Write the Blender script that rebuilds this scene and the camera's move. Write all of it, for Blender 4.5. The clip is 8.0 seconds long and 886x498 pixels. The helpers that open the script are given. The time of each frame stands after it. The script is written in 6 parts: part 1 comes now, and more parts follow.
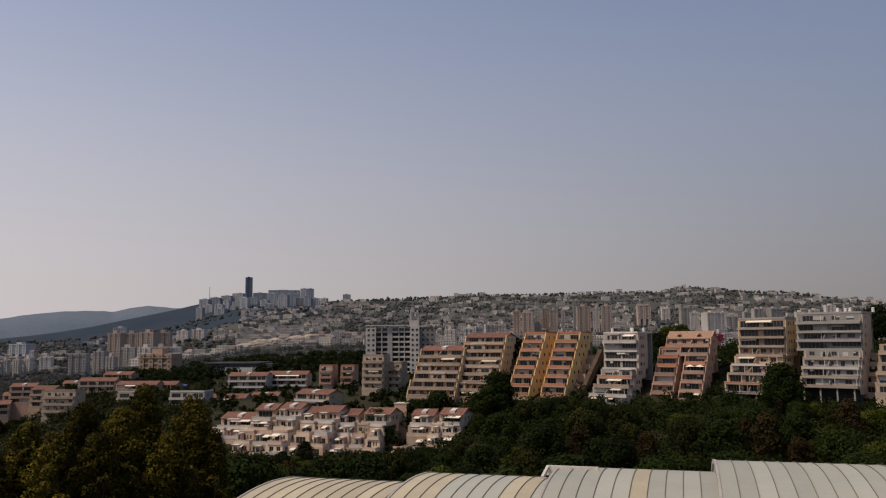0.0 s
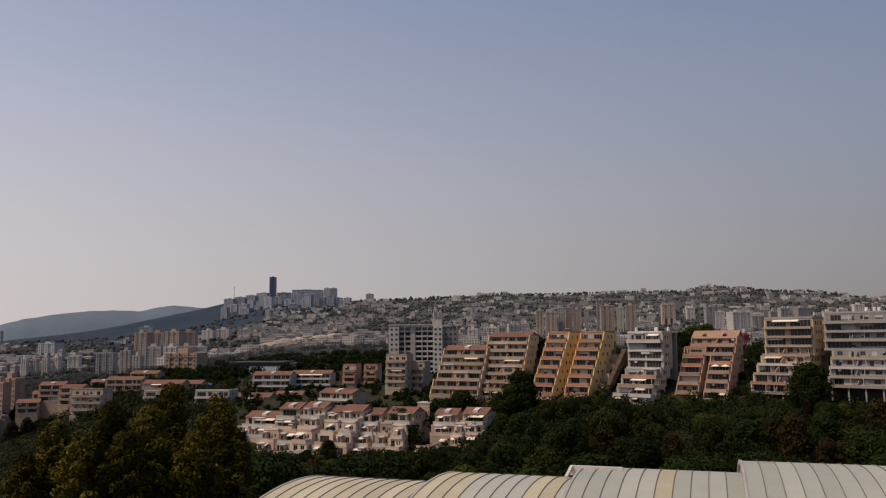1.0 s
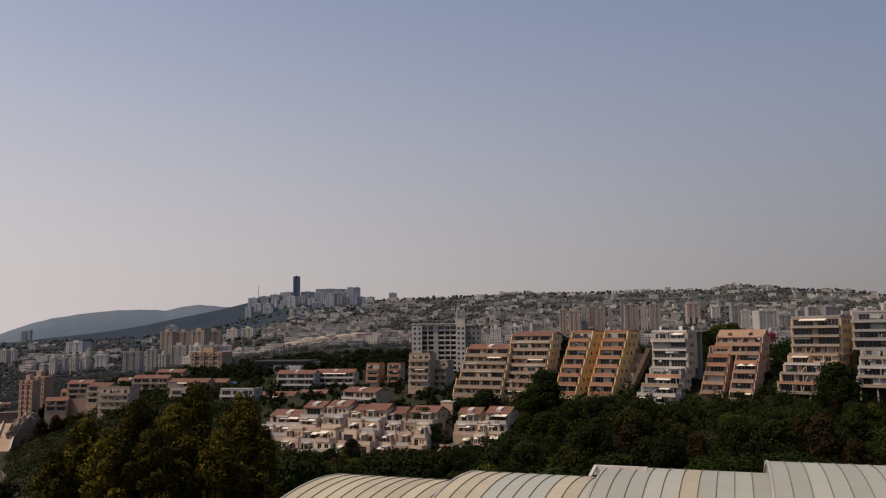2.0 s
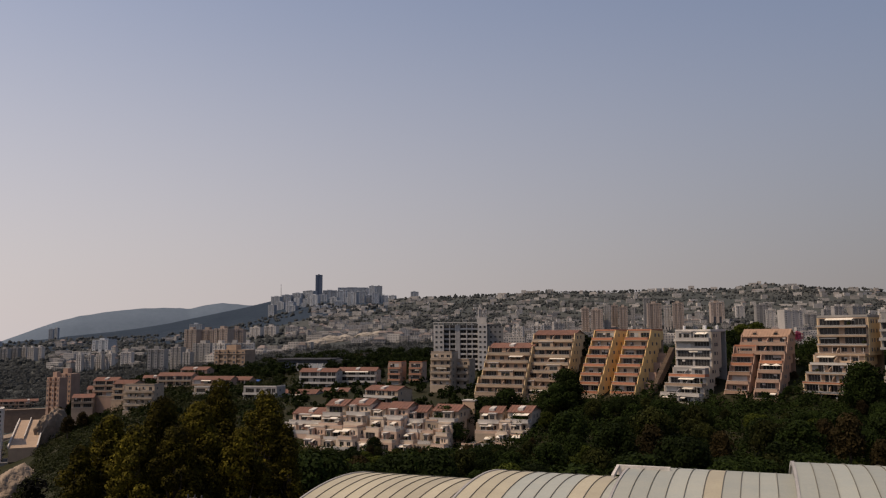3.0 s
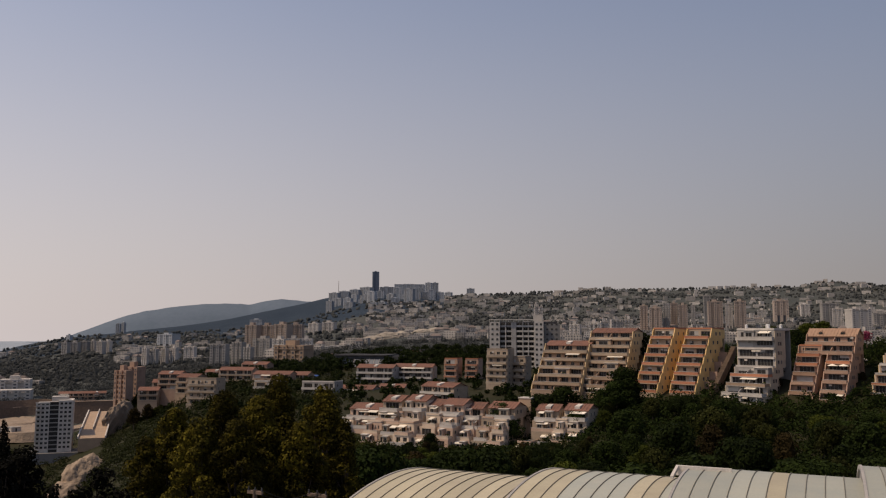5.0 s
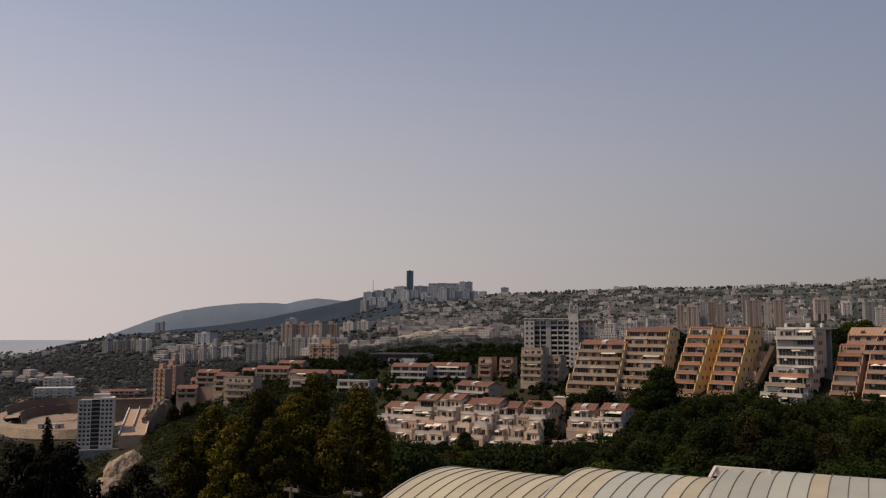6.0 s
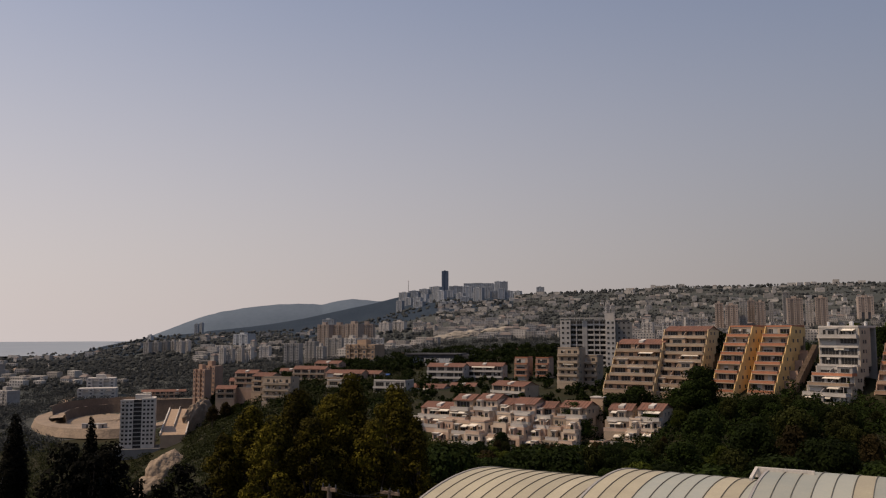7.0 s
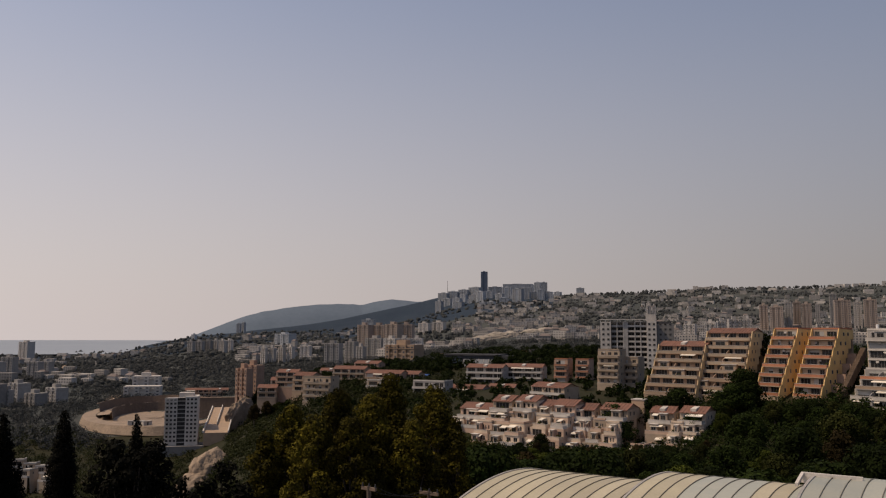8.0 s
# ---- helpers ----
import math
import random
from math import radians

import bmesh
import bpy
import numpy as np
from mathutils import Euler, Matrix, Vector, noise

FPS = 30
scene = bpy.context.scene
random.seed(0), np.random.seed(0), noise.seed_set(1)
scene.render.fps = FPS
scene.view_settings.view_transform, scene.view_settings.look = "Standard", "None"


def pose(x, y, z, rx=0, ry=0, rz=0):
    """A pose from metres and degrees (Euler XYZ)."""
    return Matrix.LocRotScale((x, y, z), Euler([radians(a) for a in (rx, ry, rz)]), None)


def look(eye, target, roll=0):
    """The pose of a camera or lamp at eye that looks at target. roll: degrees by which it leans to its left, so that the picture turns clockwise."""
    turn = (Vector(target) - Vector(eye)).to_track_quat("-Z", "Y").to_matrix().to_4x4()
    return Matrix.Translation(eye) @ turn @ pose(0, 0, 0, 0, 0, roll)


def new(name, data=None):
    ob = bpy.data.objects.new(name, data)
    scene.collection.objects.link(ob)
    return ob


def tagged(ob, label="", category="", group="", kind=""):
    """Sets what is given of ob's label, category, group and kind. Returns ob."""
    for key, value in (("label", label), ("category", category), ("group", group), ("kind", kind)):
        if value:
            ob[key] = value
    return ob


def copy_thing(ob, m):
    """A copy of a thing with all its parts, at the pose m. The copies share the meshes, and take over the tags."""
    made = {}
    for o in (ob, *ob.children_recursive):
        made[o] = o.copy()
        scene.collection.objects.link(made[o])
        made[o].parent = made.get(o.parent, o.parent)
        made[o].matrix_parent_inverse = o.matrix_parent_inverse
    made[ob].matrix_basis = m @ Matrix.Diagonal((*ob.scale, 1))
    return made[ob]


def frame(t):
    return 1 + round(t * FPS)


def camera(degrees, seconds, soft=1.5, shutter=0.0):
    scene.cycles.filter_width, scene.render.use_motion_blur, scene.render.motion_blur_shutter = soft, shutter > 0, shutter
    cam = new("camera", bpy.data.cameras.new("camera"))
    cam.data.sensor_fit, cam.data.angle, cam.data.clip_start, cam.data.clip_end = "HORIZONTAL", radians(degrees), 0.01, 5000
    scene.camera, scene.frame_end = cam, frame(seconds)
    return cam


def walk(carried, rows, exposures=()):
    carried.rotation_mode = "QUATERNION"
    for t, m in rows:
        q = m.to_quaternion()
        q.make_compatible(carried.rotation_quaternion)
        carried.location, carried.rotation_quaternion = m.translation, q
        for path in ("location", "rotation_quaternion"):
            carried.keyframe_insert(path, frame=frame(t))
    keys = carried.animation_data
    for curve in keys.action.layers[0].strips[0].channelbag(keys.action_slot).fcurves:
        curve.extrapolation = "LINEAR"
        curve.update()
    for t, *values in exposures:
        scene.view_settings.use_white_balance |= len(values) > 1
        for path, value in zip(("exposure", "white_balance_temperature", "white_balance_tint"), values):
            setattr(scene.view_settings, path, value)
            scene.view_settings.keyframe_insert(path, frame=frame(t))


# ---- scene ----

# ------------------------------------------------------------ camera
EXPO = 0.0
cam = camera(57.28, 8.0, soft=1.2)
# seconds, tilt, lean, heading; the eye stands still and turns
PATH = [
    (0.0, 96.400, -0.500, 0.000),
    (0.5, 96.383, -0.521, 0.743),
    (1.0, 96.373, -0.474, 1.616),
    (1.5, 96.354, -0.488, 2.432),
    (3.0, 96.234, -0.300, 4.773),
    (3.5, 96.181, -0.221, 5.537),
    (4.0, 96.069, -0.059, 6.507),
    (4.5, 96.051, 0.035, 7.594),
    (6.0, 95.949, 0.146, 11.161),
    (6.5, 95.954, -0.016, 12.371),
    (7.0, 95.950, -0.082, 13.632),
    (7.5, 95.981, 0.092, 15.004),
    (8.0, 95.992, 0.226, 16.413),
]
walk(cam, [(t, Matrix.Translation((0, 0, 0)) @ Euler((0, 0, radians(h))).to_matrix().to_4x4()
            @ Euler((radians(tilt), 0, 0)).to_matrix().to_4x4()
            @ Euler((0, 0, radians(lean))).to_matrix().to_4x4()) for t, tilt, lean, h in PATH],
     exposures=((0.0, EXPO + 0.12, 6300, 10), (1.7, EXPO + 0.11, 6380, 10), (4.5, EXPO + 0.08, 6520, 10), (8.0, EXPO, 6600, 10)))

# ------------------------------------------------------------ world and sun
HAZE = (4.88, 4.33, 4.24)
SUN_AZ, SUN_EL = -112.0, 58.0          # degrees, azimuth clockwise from +y
world = bpy.data.worlds.new("sky")
scene.world = world
world.use_nodes = True
wn = world.node_tree.nodes
sky = wn.new("ShaderNodeTexSky")
sky.sky_type = "NISHITA"
sky.sun_disc = False
sky.sun_elevation = radians(SUN_EL)
sky.sun_rotation = radians(SUN_AZ)
sky.altitude = 200
sky.air_density = 1.0
sky.dust_density = 1.5
sky.ozone_density = 1.5
wn["Background"].inputs["Strength"].default_value = 0.11
# summer haze: the clear sky fades into a pale veil towards the horizon, brighter on the sun's side
wl = world.node_tree.links
way = wn.new("ShaderNodeTexCoord")
axes = wn.new("ShaderNodeSeparateXYZ")
wl.new(way.outputs["Generated"], axes.inputs[0])
veil = wn.new("ShaderNodeMapRange")
veil.interpolation_type = "SMOOTHSTEP"
for key, value in (("From Min", -0.05), ("From Max", 0.55), ("To Min", 0.98), ("To Max", 0.22)):
    veil.inputs[key].default_value = value
wl.new(axes.outputs["Z"], veil.inputs["Value"])
side = wn.new("ShaderNodeMapRange")
for key, value in (("From Min", -0.75), ("From Max", 0.55), ("To Min", 1.18), ("To Max", 0.40)):
    side.inputs[key].default_value = value
wl.new(axes.outputs["X"], side.inputs["Value"])
pale = wn.new("ShaderNodeVectorMath")
pale.operation = "SCALE"
pale.inputs[0].default_value = HAZE
wl.new(side.outputs["Result"], pale.inputs["Scale"])
blend = wn.new("ShaderNodeMix")
blend.data_type = "RGBA"
wl.new(veil.outputs["Result"], blend.inputs["Factor"])
cool = wn.new("ShaderNodeVectorMath")
cool.operation = "MULTIPLY"
cool.inputs[1].default_value = (0.99, 0.98, 1.01)
wl.new(sky.outputs["Color"], cool.inputs[0])
wl.new(cool.outputs["Vector"], blend.inputs["A"])
wl.new(pale.outputs["Vector"], blend.inputs["B"])
wl.new(blend.outputs["Result"], wn["Background"].inputs["Color"])

lamp = bpy.data.lights.new("sun", "SUN")
lamp.energy, lamp.angle, lamp.color = 3.0, radians(1.0), (1.0, 0.78, 0.55)
sun = new("sun", lamp)
sa, se = radians(SUN_AZ), radians(SUN_EL)
sun.matrix_world = look((0, 0, 0), (-math.sin(sa) * math.cos(se), -math.cos(sa) * math.cos(se), -math.sin(se)))


# ------------------------------------------------------------ materials
def mat(name, a, b=None, rough=0.85, scale=0.6, fine=6.0, bump=0.15, metal=0.0, vary=0.12, glow=None, dist=0.05, island=False, spec=0.3):
    """Two tones mixed by coarse and fine noise in world space, with a slight change from object to object."""
    m = bpy.data.materials.new(name)
    m.use_nodes = True
    n, l = m.node_tree.nodes, m.node_tree.links
    bsdf = n["Principled BSDF"]
    b = b or tuple(c * 0.72 for c in a)
    geo = n.new("ShaderNodeNewGeometry")
    info = n.new("ShaderNodeObjectInfo")
    coarse, grain = n.new("ShaderNodeTexNoise"), n.new("ShaderNodeTexNoise")
    coarse.inputs["Scale"].default_value, coarse.inputs["Detail"].default_value = scale, 4
    grain.inputs["Scale"].default_value, grain.inputs["Detail"].default_value = fine, 3
    for tex in (coarse, grain):
        l.new(geo.outputs["Position"], tex.inputs["Vector"])
    add = n.new("ShaderNodeMath")
    add.operation = "ADD"
    l.new(coarse.outputs["Fac"], add.inputs[0])
    l.new(grain.outputs["Fac"], add.inputs[1])
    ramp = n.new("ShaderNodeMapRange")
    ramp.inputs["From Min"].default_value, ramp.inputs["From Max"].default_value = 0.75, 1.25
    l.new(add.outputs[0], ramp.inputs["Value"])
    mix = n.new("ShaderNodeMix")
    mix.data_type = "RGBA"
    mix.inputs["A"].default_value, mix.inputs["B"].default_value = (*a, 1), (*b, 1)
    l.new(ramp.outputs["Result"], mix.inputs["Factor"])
    hsv = n.new("ShaderNodeHueSaturation")
    val = n.new("ShaderNodeMapRange")
    val.inputs["To Min"].default_value, val.inputs["To Max"].default_value = 1 - vary, 1 + vary
    l.new(geo.outputs["Random Per Island"] if island else info.outputs["Random"], val.inputs["Value"])
    l.new(val.outputs["Result"], hsv.inputs["Value"])
    l.new(mix.outputs["Result"], hsv.inputs["Color"])
    l.new(hsv.outputs["Color"], bsdf.inputs["Base Color"])
    bsdf.inputs["Roughness"].default_value, bsdf.inputs["Metallic"].default_value = rough, metal
    bsdf.inputs["Specular IOR Level"].default_value = spec
    if bump:
        bp = n.new("ShaderNodeBump")
        bp.inputs["Strength"].default_value, bp.inputs["Distance"].default_value = bump, dist
        l.new(grain.outputs["Fac"], bp.inputs["Height"])
        l.new(bp.outputs["Normal"], bsdf.inputs["Normal"])
    if glow:
        bsdf.inputs["Emission Color"].default_value = (*glow[:3], 1)
        bsdf.inputs["Emission Strength"].default_value = glow[3]
    return m


def leaf_mat(name, a, b, trans=0.25, vary=0.25):
    """Leaves: tone by island and by tree, some light passing through."""
    m = mat(name, a, b, rough=0.6, scale=0.5, fine=3.0, bump=0, vary=vary, island=True)
    n, l = m.node_tree.nodes, m.node_tree.links
    out, bsdf = n["Material Output"], n["Principled BSDF"]
    bsdf.inputs["Roughness"].default_value, bsdf.inputs["Specular IOR Level"].default_value = 0.9, 0.08
    paint = bsdf.inputs["Base Color"].links[0].from_socket
    tree = n.new("ShaderNodeMapRange")
    tree.inputs["To Min"].default_value, tree.inputs["To Max"].default_value = 0.62, 1.5
    tone = n.new("ShaderNodeHueSaturation")
    info = n.new("ShaderNodeObjectInfo")
    l.new(info.outputs["Random"], tree.inputs["Value"])
    l.new(tree.outputs["Result"], tone.inputs["Value"])
    l.new(paint, tone.inputs["Color"])
    l.new(tone.outputs["Color"], bsdf.inputs["Base Color"])
    tr = n.new("ShaderNodeBsdfTranslucent")
    tr.inputs["Color"].default_value = (a[0] * 1.5, a[1] * 1.6, a[2] * 0.8, 1)
    mx = n.new("ShaderNodeMixShader")
    mx.inputs["Fac"].default_value = trans
    l.new(bsdf.outputs["BSDF"], mx.inputs[1])
    l.new(tr.outputs["BSDF"], mx.inputs[2])
    l.new(mx.outputs["Shader"], out.inputs["Surface"])
    return m


STONE = mat("beige_stone", (0.40, 0.29, 0.20), (0.29, 0.21, 0.15), scale=0.3)
CREAM = mat("cream_render", (0.42, 0.33, 0.245), (0.30, 0.24, 0.18), scale=0.3)
PINKISH = mat("pinkish_stone", (0.41, 0.275, 0.20), (0.30, 0.20, 0.15), scale=0.3)
YELLOW = mat("ochre_yellow_render", (0.74, 0.50, 0.22), (0.58, 0.38, 0.16), scale=0.35)
WHITE = mat("white_paint", (0.56, 0.52, 0.47), (0.42, 0.39, 0.36), scale=0.4)
GREY = mat("grey_concrete", (0.34, 0.32, 0.30), (0.25, 0.24, 0.23), scale=0.3)
DARKGREY = mat("dark_concrete_and_shade", (0.075, 0.075, 0.08), (0.05, 0.05, 0.055), scale=0.3, spec=0.05)
TERRA = mat("terracotta_parapet", (0.46, 0.20, 0.11), (0.35, 0.15, 0.09), scale=0.5)
TILE = mat("red_roof_tile", (0.205, 0.098, 0.068), (0.130, 0.072, 0.055), scale=0.5, fine=4.0, bump=0.4)
TAN = mat("tan_shutter", (0.33, 0.21, 0.14), (0.26, 0.165, 0.115))
GLASS = mat("window_glass", (0.018, 0.018, 0.019), (0.035, 0.033, 0.031), rough=0.25, bump=0, vary=0.5)
FRAME = mat("window_frame", (0.24, 0.23, 0.22), rough=0.5, bump=0)
PALEYEL = mat("pale_yellow_render", (0.66, 0.50, 0.29), (0.52, 0.39, 0.23), scale=0.35)
SHADEMAT = mat("canvas_awning", (0.78, 0.72, 0.62), (0.66, 0.60, 0.50), rough=0.9)
METAL = mat("railing_metal", (0.30, 0.30, 0.31), rough=0.4, metal=0.6, bump=0)
TANKW = mat("tank_white", (0.78, 0.77, 0.75), rough=0.4, bump=0)
FARWALL = mat("far_pale_wall", (0.50, 0.46, 0.42), (0.38, 0.36, 0.34), scale=0.05, fine=0.4, bump=0, vary=0.2)
FARBROWN = mat("far_brown_wall", (0.36, 0.29, 0.24), (0.28, 0.23, 0.20), scale=0.05, fine=0.4, bump=0, vary=0.15)
FARGREY = mat("far_grey_wall", (0.33, 0.31, 0.29), (0.25, 0.24, 0.23), scale=0.05, fine=0.4, bump=0, vary=0.2)
FARGLASS = mat("far_dark_glass", (0.060, 0.080, 0.120), (0.075, 0.095, 0.135), rough=0.5, scale=0.05, fine=0.3, bump=0)
# cool pale wall tone: air haze over the ridge is mixed into the colour
FARHAZY = mat("haze_pale_ridge_wall", (0.37, 0.385, 0.405), (0.29, 0.305, 0.325), scale=0.05, fine=0.4, bump=0, vary=0.2)
# dark tone for far windows, and for shade painted into balcony recesses
SLOT = mat("dark_window_and_recess_shade", (0.09, 0.09, 0.10), (0.06, 0.06, 0.07), bump=0)
PANEL = mat("cream_roof_panel", (0.44, 0.395, 0.28), (0.37, 0.33, 0.24), rough=0.6, scale=0.5, fine=9.0, bump=0.05, vary=0.12)
PANELB = mat("bluish_roof_panel", (0.295, 0.31, 0.275), (0.345, 0.345, 0.29), rough=0.55, scale=0.5, fine=9.0, bump=0.05, vary=0.12)
RIB = mat("dark_seam", (0.17, 0.155, 0.12), rough=0.6, bump=0)
SAND = mat("bare_sandy_rock", (0.33, 0.25, 0.18), (0.22, 0.17, 0.125), scale=0.12, fine=0.9, bump=0.8, dist=0.8)
ASPHALT = mat("road_surface", (0.20, 0.19, 0.18), (0.15, 0.15, 0.145), scale=0.1, bump=0.1)
BARK = mat("bark", (0.10, 0.075, 0.055), (0.06, 0.045, 0.035), scale=2, bump=0.5)
# noise mixes sunlit yellow-green with a near-black that stands for shade
LEAF_A = leaf_mat("yellow_green_and_shade_leaves", (0.080, 0.066, 0.007), (0.008, 0.008, 0.002), trans=0.04, vary=0.45)
LEAF_B = leaf_mat("dark_green_leaves", (0.017, 0.026, 0.005), (0.006, 0.010, 0.002), trans=0.08)
LEAF_C = leaf_mat("olive_leaves", (0.028, 0.031, 0.007), (0.010, 0.012, 0.003), trans=0.08)
LEAF_D = leaf_mat("cypress_leaves", (0.006, 0.006, 0.004), (0.003, 0.003, 0.002), trans=0.03)
LEAF_E = leaf_mat("bronze_leaves", (0.028, 0.020, 0.007), (0.013, 0.010, 0.004), trans=0.1)
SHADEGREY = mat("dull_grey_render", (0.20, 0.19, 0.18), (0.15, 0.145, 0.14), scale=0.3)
# valley scrub made lighter than other leaves: its haze is put into the colour
LEAF_G = leaf_mat("haze_lifted_scrub_leaves", (0.041, 0.046, 0.018), (0.020, 0.024, 0.010), trans=0.08)
LEAF_R = leaf_mat("magenta_flowers", (0.22, 0.03, 0.08), (0.10, 0.03, 0.05))
# far crowns greyed and lifted: distance haze is put into the colour
FARTREE = mat("haze_lifted_tree_crown", (0.064, 0.067, 0.064), (0.045, 0.048, 0.049), scale=0.03, fine=0.2, bump=0, vary=0.25, island=True, spec=0.05)
FARHOUSE = mat("far_house_wall", (0.44, 0.405, 0.365), (0.29, 0.275, 0.26), scale=0.02, fine=0.2, bump=0, vary=0.32, island=True, spec=0.05)
FARTILE = mat("far_tile_roof", (0.20, 0.165, 0.15), (0.15, 0.13, 0.122), scale=0.05, fine=0.3, bump=0, vary=0.3, island=True, spec=0.05)
# far slope and forest ridge: haze painted in as a paler, bluer tone
WOODED = mat("haze_lifted_wooded_slope", (0.052, 0.058, 0.056), (0.070, 0.071, 0.064), scale=0.006, fine=0.05, bump=0.5, dist=4.0, spec=0.05)
FOREST = mat("haze_blue_forest_ridge", (0.021, 0.031, 0.046), (0.029, 0.041, 0.057), scale=0.008, fine=0.05, bump=0.6, dist=8.0, spec=0.05)
# the hills' blue is distance haze, painted into their base colour
HAZEHILL = mat("haze_blue_far_hill", (0.118, 0.148, 0.188), (0.103, 0.132, 0.168), scale=0.004, fine=0.05, bump=0, spec=0.05)
SEA = mat("hazy_sea", (0.235, 0.265, 0.30), (0.215, 0.245, 0.285), rough=0.7, scale=0.002, fine=0.01, bump=0)
SOIL = mat("scrub_ground", (0.018, 0.022, 0.010), (0.034, 0.030, 0.018), scale=0.04, fine=0.5, bump=0.5, dist=0.5, spec=0.05)
BANK = mat("pale_sandstone", (0.36, 0.315, 0.26), (0.22, 0.195, 0.165), scale=0.10, fine=0.8, bump=0.8, dist=0.8)
EARTH = mat("brown_earth_wall", (0.16, 0.115, 0.085), (0.11, 0.08, 0.06), scale=0.08, fine=0.7, bump=0.6, dist=0.5)
CARW = mat("car_paint_pale", (0.6, 0.6, 0.6), rough=0.25, bump=0)
RUBBER = mat("tyre_rubber", (0.02, 0.02, 0.02), bump=0)
PALEGREY = mat("pale_grey_cladding", (0.28, 0.27, 0.26), (0.21, 0.205, 0.195), scale=0.3)
BLIND = mat("roller_blind", (0.40, 0.39, 0.37), (0.33, 0.32, 0.30), scale=0.6)
DIMWHITE = mat("weathered_white_paint", (0.36, 0.34, 0.31), (0.25, 0.235, 0.22), scale=0.35)
LEAF_F = leaf_mat("light_green_leaves", (0.052, 0.062, 0.009), (0.018, 0.024, 0.004), trans=0.12)
SIDECREAM = mat("light_cream_render", (0.48, 0.395, 0.295), (0.37, 0.305, 0.23), scale=0.35)
VILLA_A = mat("villa_render", (0.66, 0.54, 0.42), (0.54, 0.43, 0.33), scale=0.4)
VILLA_B = mat("villa_pink_stone", (0.58, 0.42, 0.32), (0.46, 0.33, 0.25), scale=0.4)
TARP = mat("blue_tarpaulin", (0.03, 0.08, 0.28), (0.02, 0.06, 0.2), rough=0.5)


# ------------------------------------------------------------ building blocks
def mesh_of(name, bm, material):
    me = bpy.data.meshes.new(name)
    bm.to_mesh(me)
    bm.free()
    me.materials.append(material)
    return me


def part(name, bm, material, parent=None, label=""):
    ob = new(name, bm if isinstance(bm, bpy.types.Mesh) else mesh_of(name, bm, material))
    if parent:
        ob.parent = parent
    return tagged(ob, label)


def thing(name, m, label, category, group="", kind=""):
    ob = new(name)
    ob.matrix_world = m
    return tagged(ob, label, category, group, kind)


def soup(name, verts, faces, material, smooth=False):
    me = bpy.data.meshes.new(name)
    me.from_pydata([tuple(v) for v in verts], [], [tuple(f) for f in faces])
    me.materials.append(material)
    if smooth:
        me.polygons.foreach_set("use_smooth", [True] * len(me.polygons))
    me.update()
    return me


def add_box(bm, x0, x1, y0, y1, z0, z1):
    v = [bm.verts.new(p) for p in ((x0, y0, z0), (x1, y0, z0), (x1, y1, z0), (x0, y1, z0),
                                   (x0, y0, z1), (x1, y0, z1), (x1, y1, z1), (x0, y1, z1))]
    for f in ((3, 2, 1, 0), (4, 5, 6, 7), (0, 1, 5, 4), (1, 2, 6, 5), (2, 3, 7, 6), (3, 0, 4, 7)):
        bm.faces.new([v[i] for i in f])
    return bm


def box(x0, x1, y0, y1, z0, z1):
    return add_box(bmesh.new(), x0, x1, y0, y1, z0, z1)


def prism(profile, x0, x1):
    """A (y, z) outline drawn out from x0 to x1."""
    bm = bmesh.new()
    a = [bm.verts.new((x0, y, z)) for y, z in profile]
    b = [bm.verts.new((x1, y, z)) for y, z in profile]
    bm.faces.new(a)
    bm.faces.new(b[::-1])
    for i in range(len(a)):
        j = (i + 1) % len(a)
        bm.faces.new((a[j], a[i], b[i], b[j]))
    bmesh.ops.recalc_face_normals(bm, faces=bm.faces)
    return bm


def lerp_rows(az, rows):
    return float(np.interp(az, [a for a, _ in rows], [b for _, b in rows]))


# ------------------------------------------------------------ ground: one sheet out to the horizon
AZ = (-60, -44, -38, -34, -30, -25, -20, -14, -8, -2, 4, 12, 20, 30, 50)
RINGS_NEAR = (
    (6, (-14,) * 15),
    (45, (-20, -20, -20, -20, -19, -18, -17, -17, -17, -17, -17, -17, -17, -17, -17)),
    (95, (-28, -28, -28, -27, -26, -26, -25, -25, -25, -25, -25, -25, -25, -25, -25)),
    (150, (-38, -38, -37, -35, -33, -31, -30, -30, -30, -30, -29, -28, -28, -28, -28)),
    (215, (-55, -55, -52, -48, -42, -36, -34, -34, -34, -34, -29, -27, -26, -26, -26)),
    (255, (-62, -62, -60, -54, -44, -36, -33, -33, -33, -32, -23, -21, -20, -20, -20)),
)
RINGS_MID = (
    (290, (-66, -66, -64, -60, -42, -34, -29, -28, -27, -26, -13, -8, -6, -6, -6)),
    (350, (-70, -70, -69, -66, -46, -31, -27, -25, -24, -22, -10, -5, -3, -1, 0)),
    (430, (-72, -72, -71, -69, -52, -28, -25, -23, -22, -19, -13, -9, -7, -6, -6)),
    (500, (-72, -70, -69, -68, -57, -28, -22, -18, -16, -17, -15, -13, -12, -10, -10)),
)
RINGS = RINGS_NEAR + RINGS_MID
RINGS_FAR_A = (
    (560, (-67, -65, -65, -64, -53, -30, -22, -16, -13, -15, -14, -13, -12, -12, -12)),
    (820, (-64, -63, -62, -62, -50, -34, -25, -15, -10, -12, -13, -13, -13, -13, -13)),
    (1000, (-60, -56, -55, -55, -48, -40, -30, -14, -6, -8, -10, -8, -8, -8, -8)),
    (1500, (-60, -60, -57, -48, -38, -26, -16, 2, 10, 8, 6, 8, 8, 8, 8)),
)
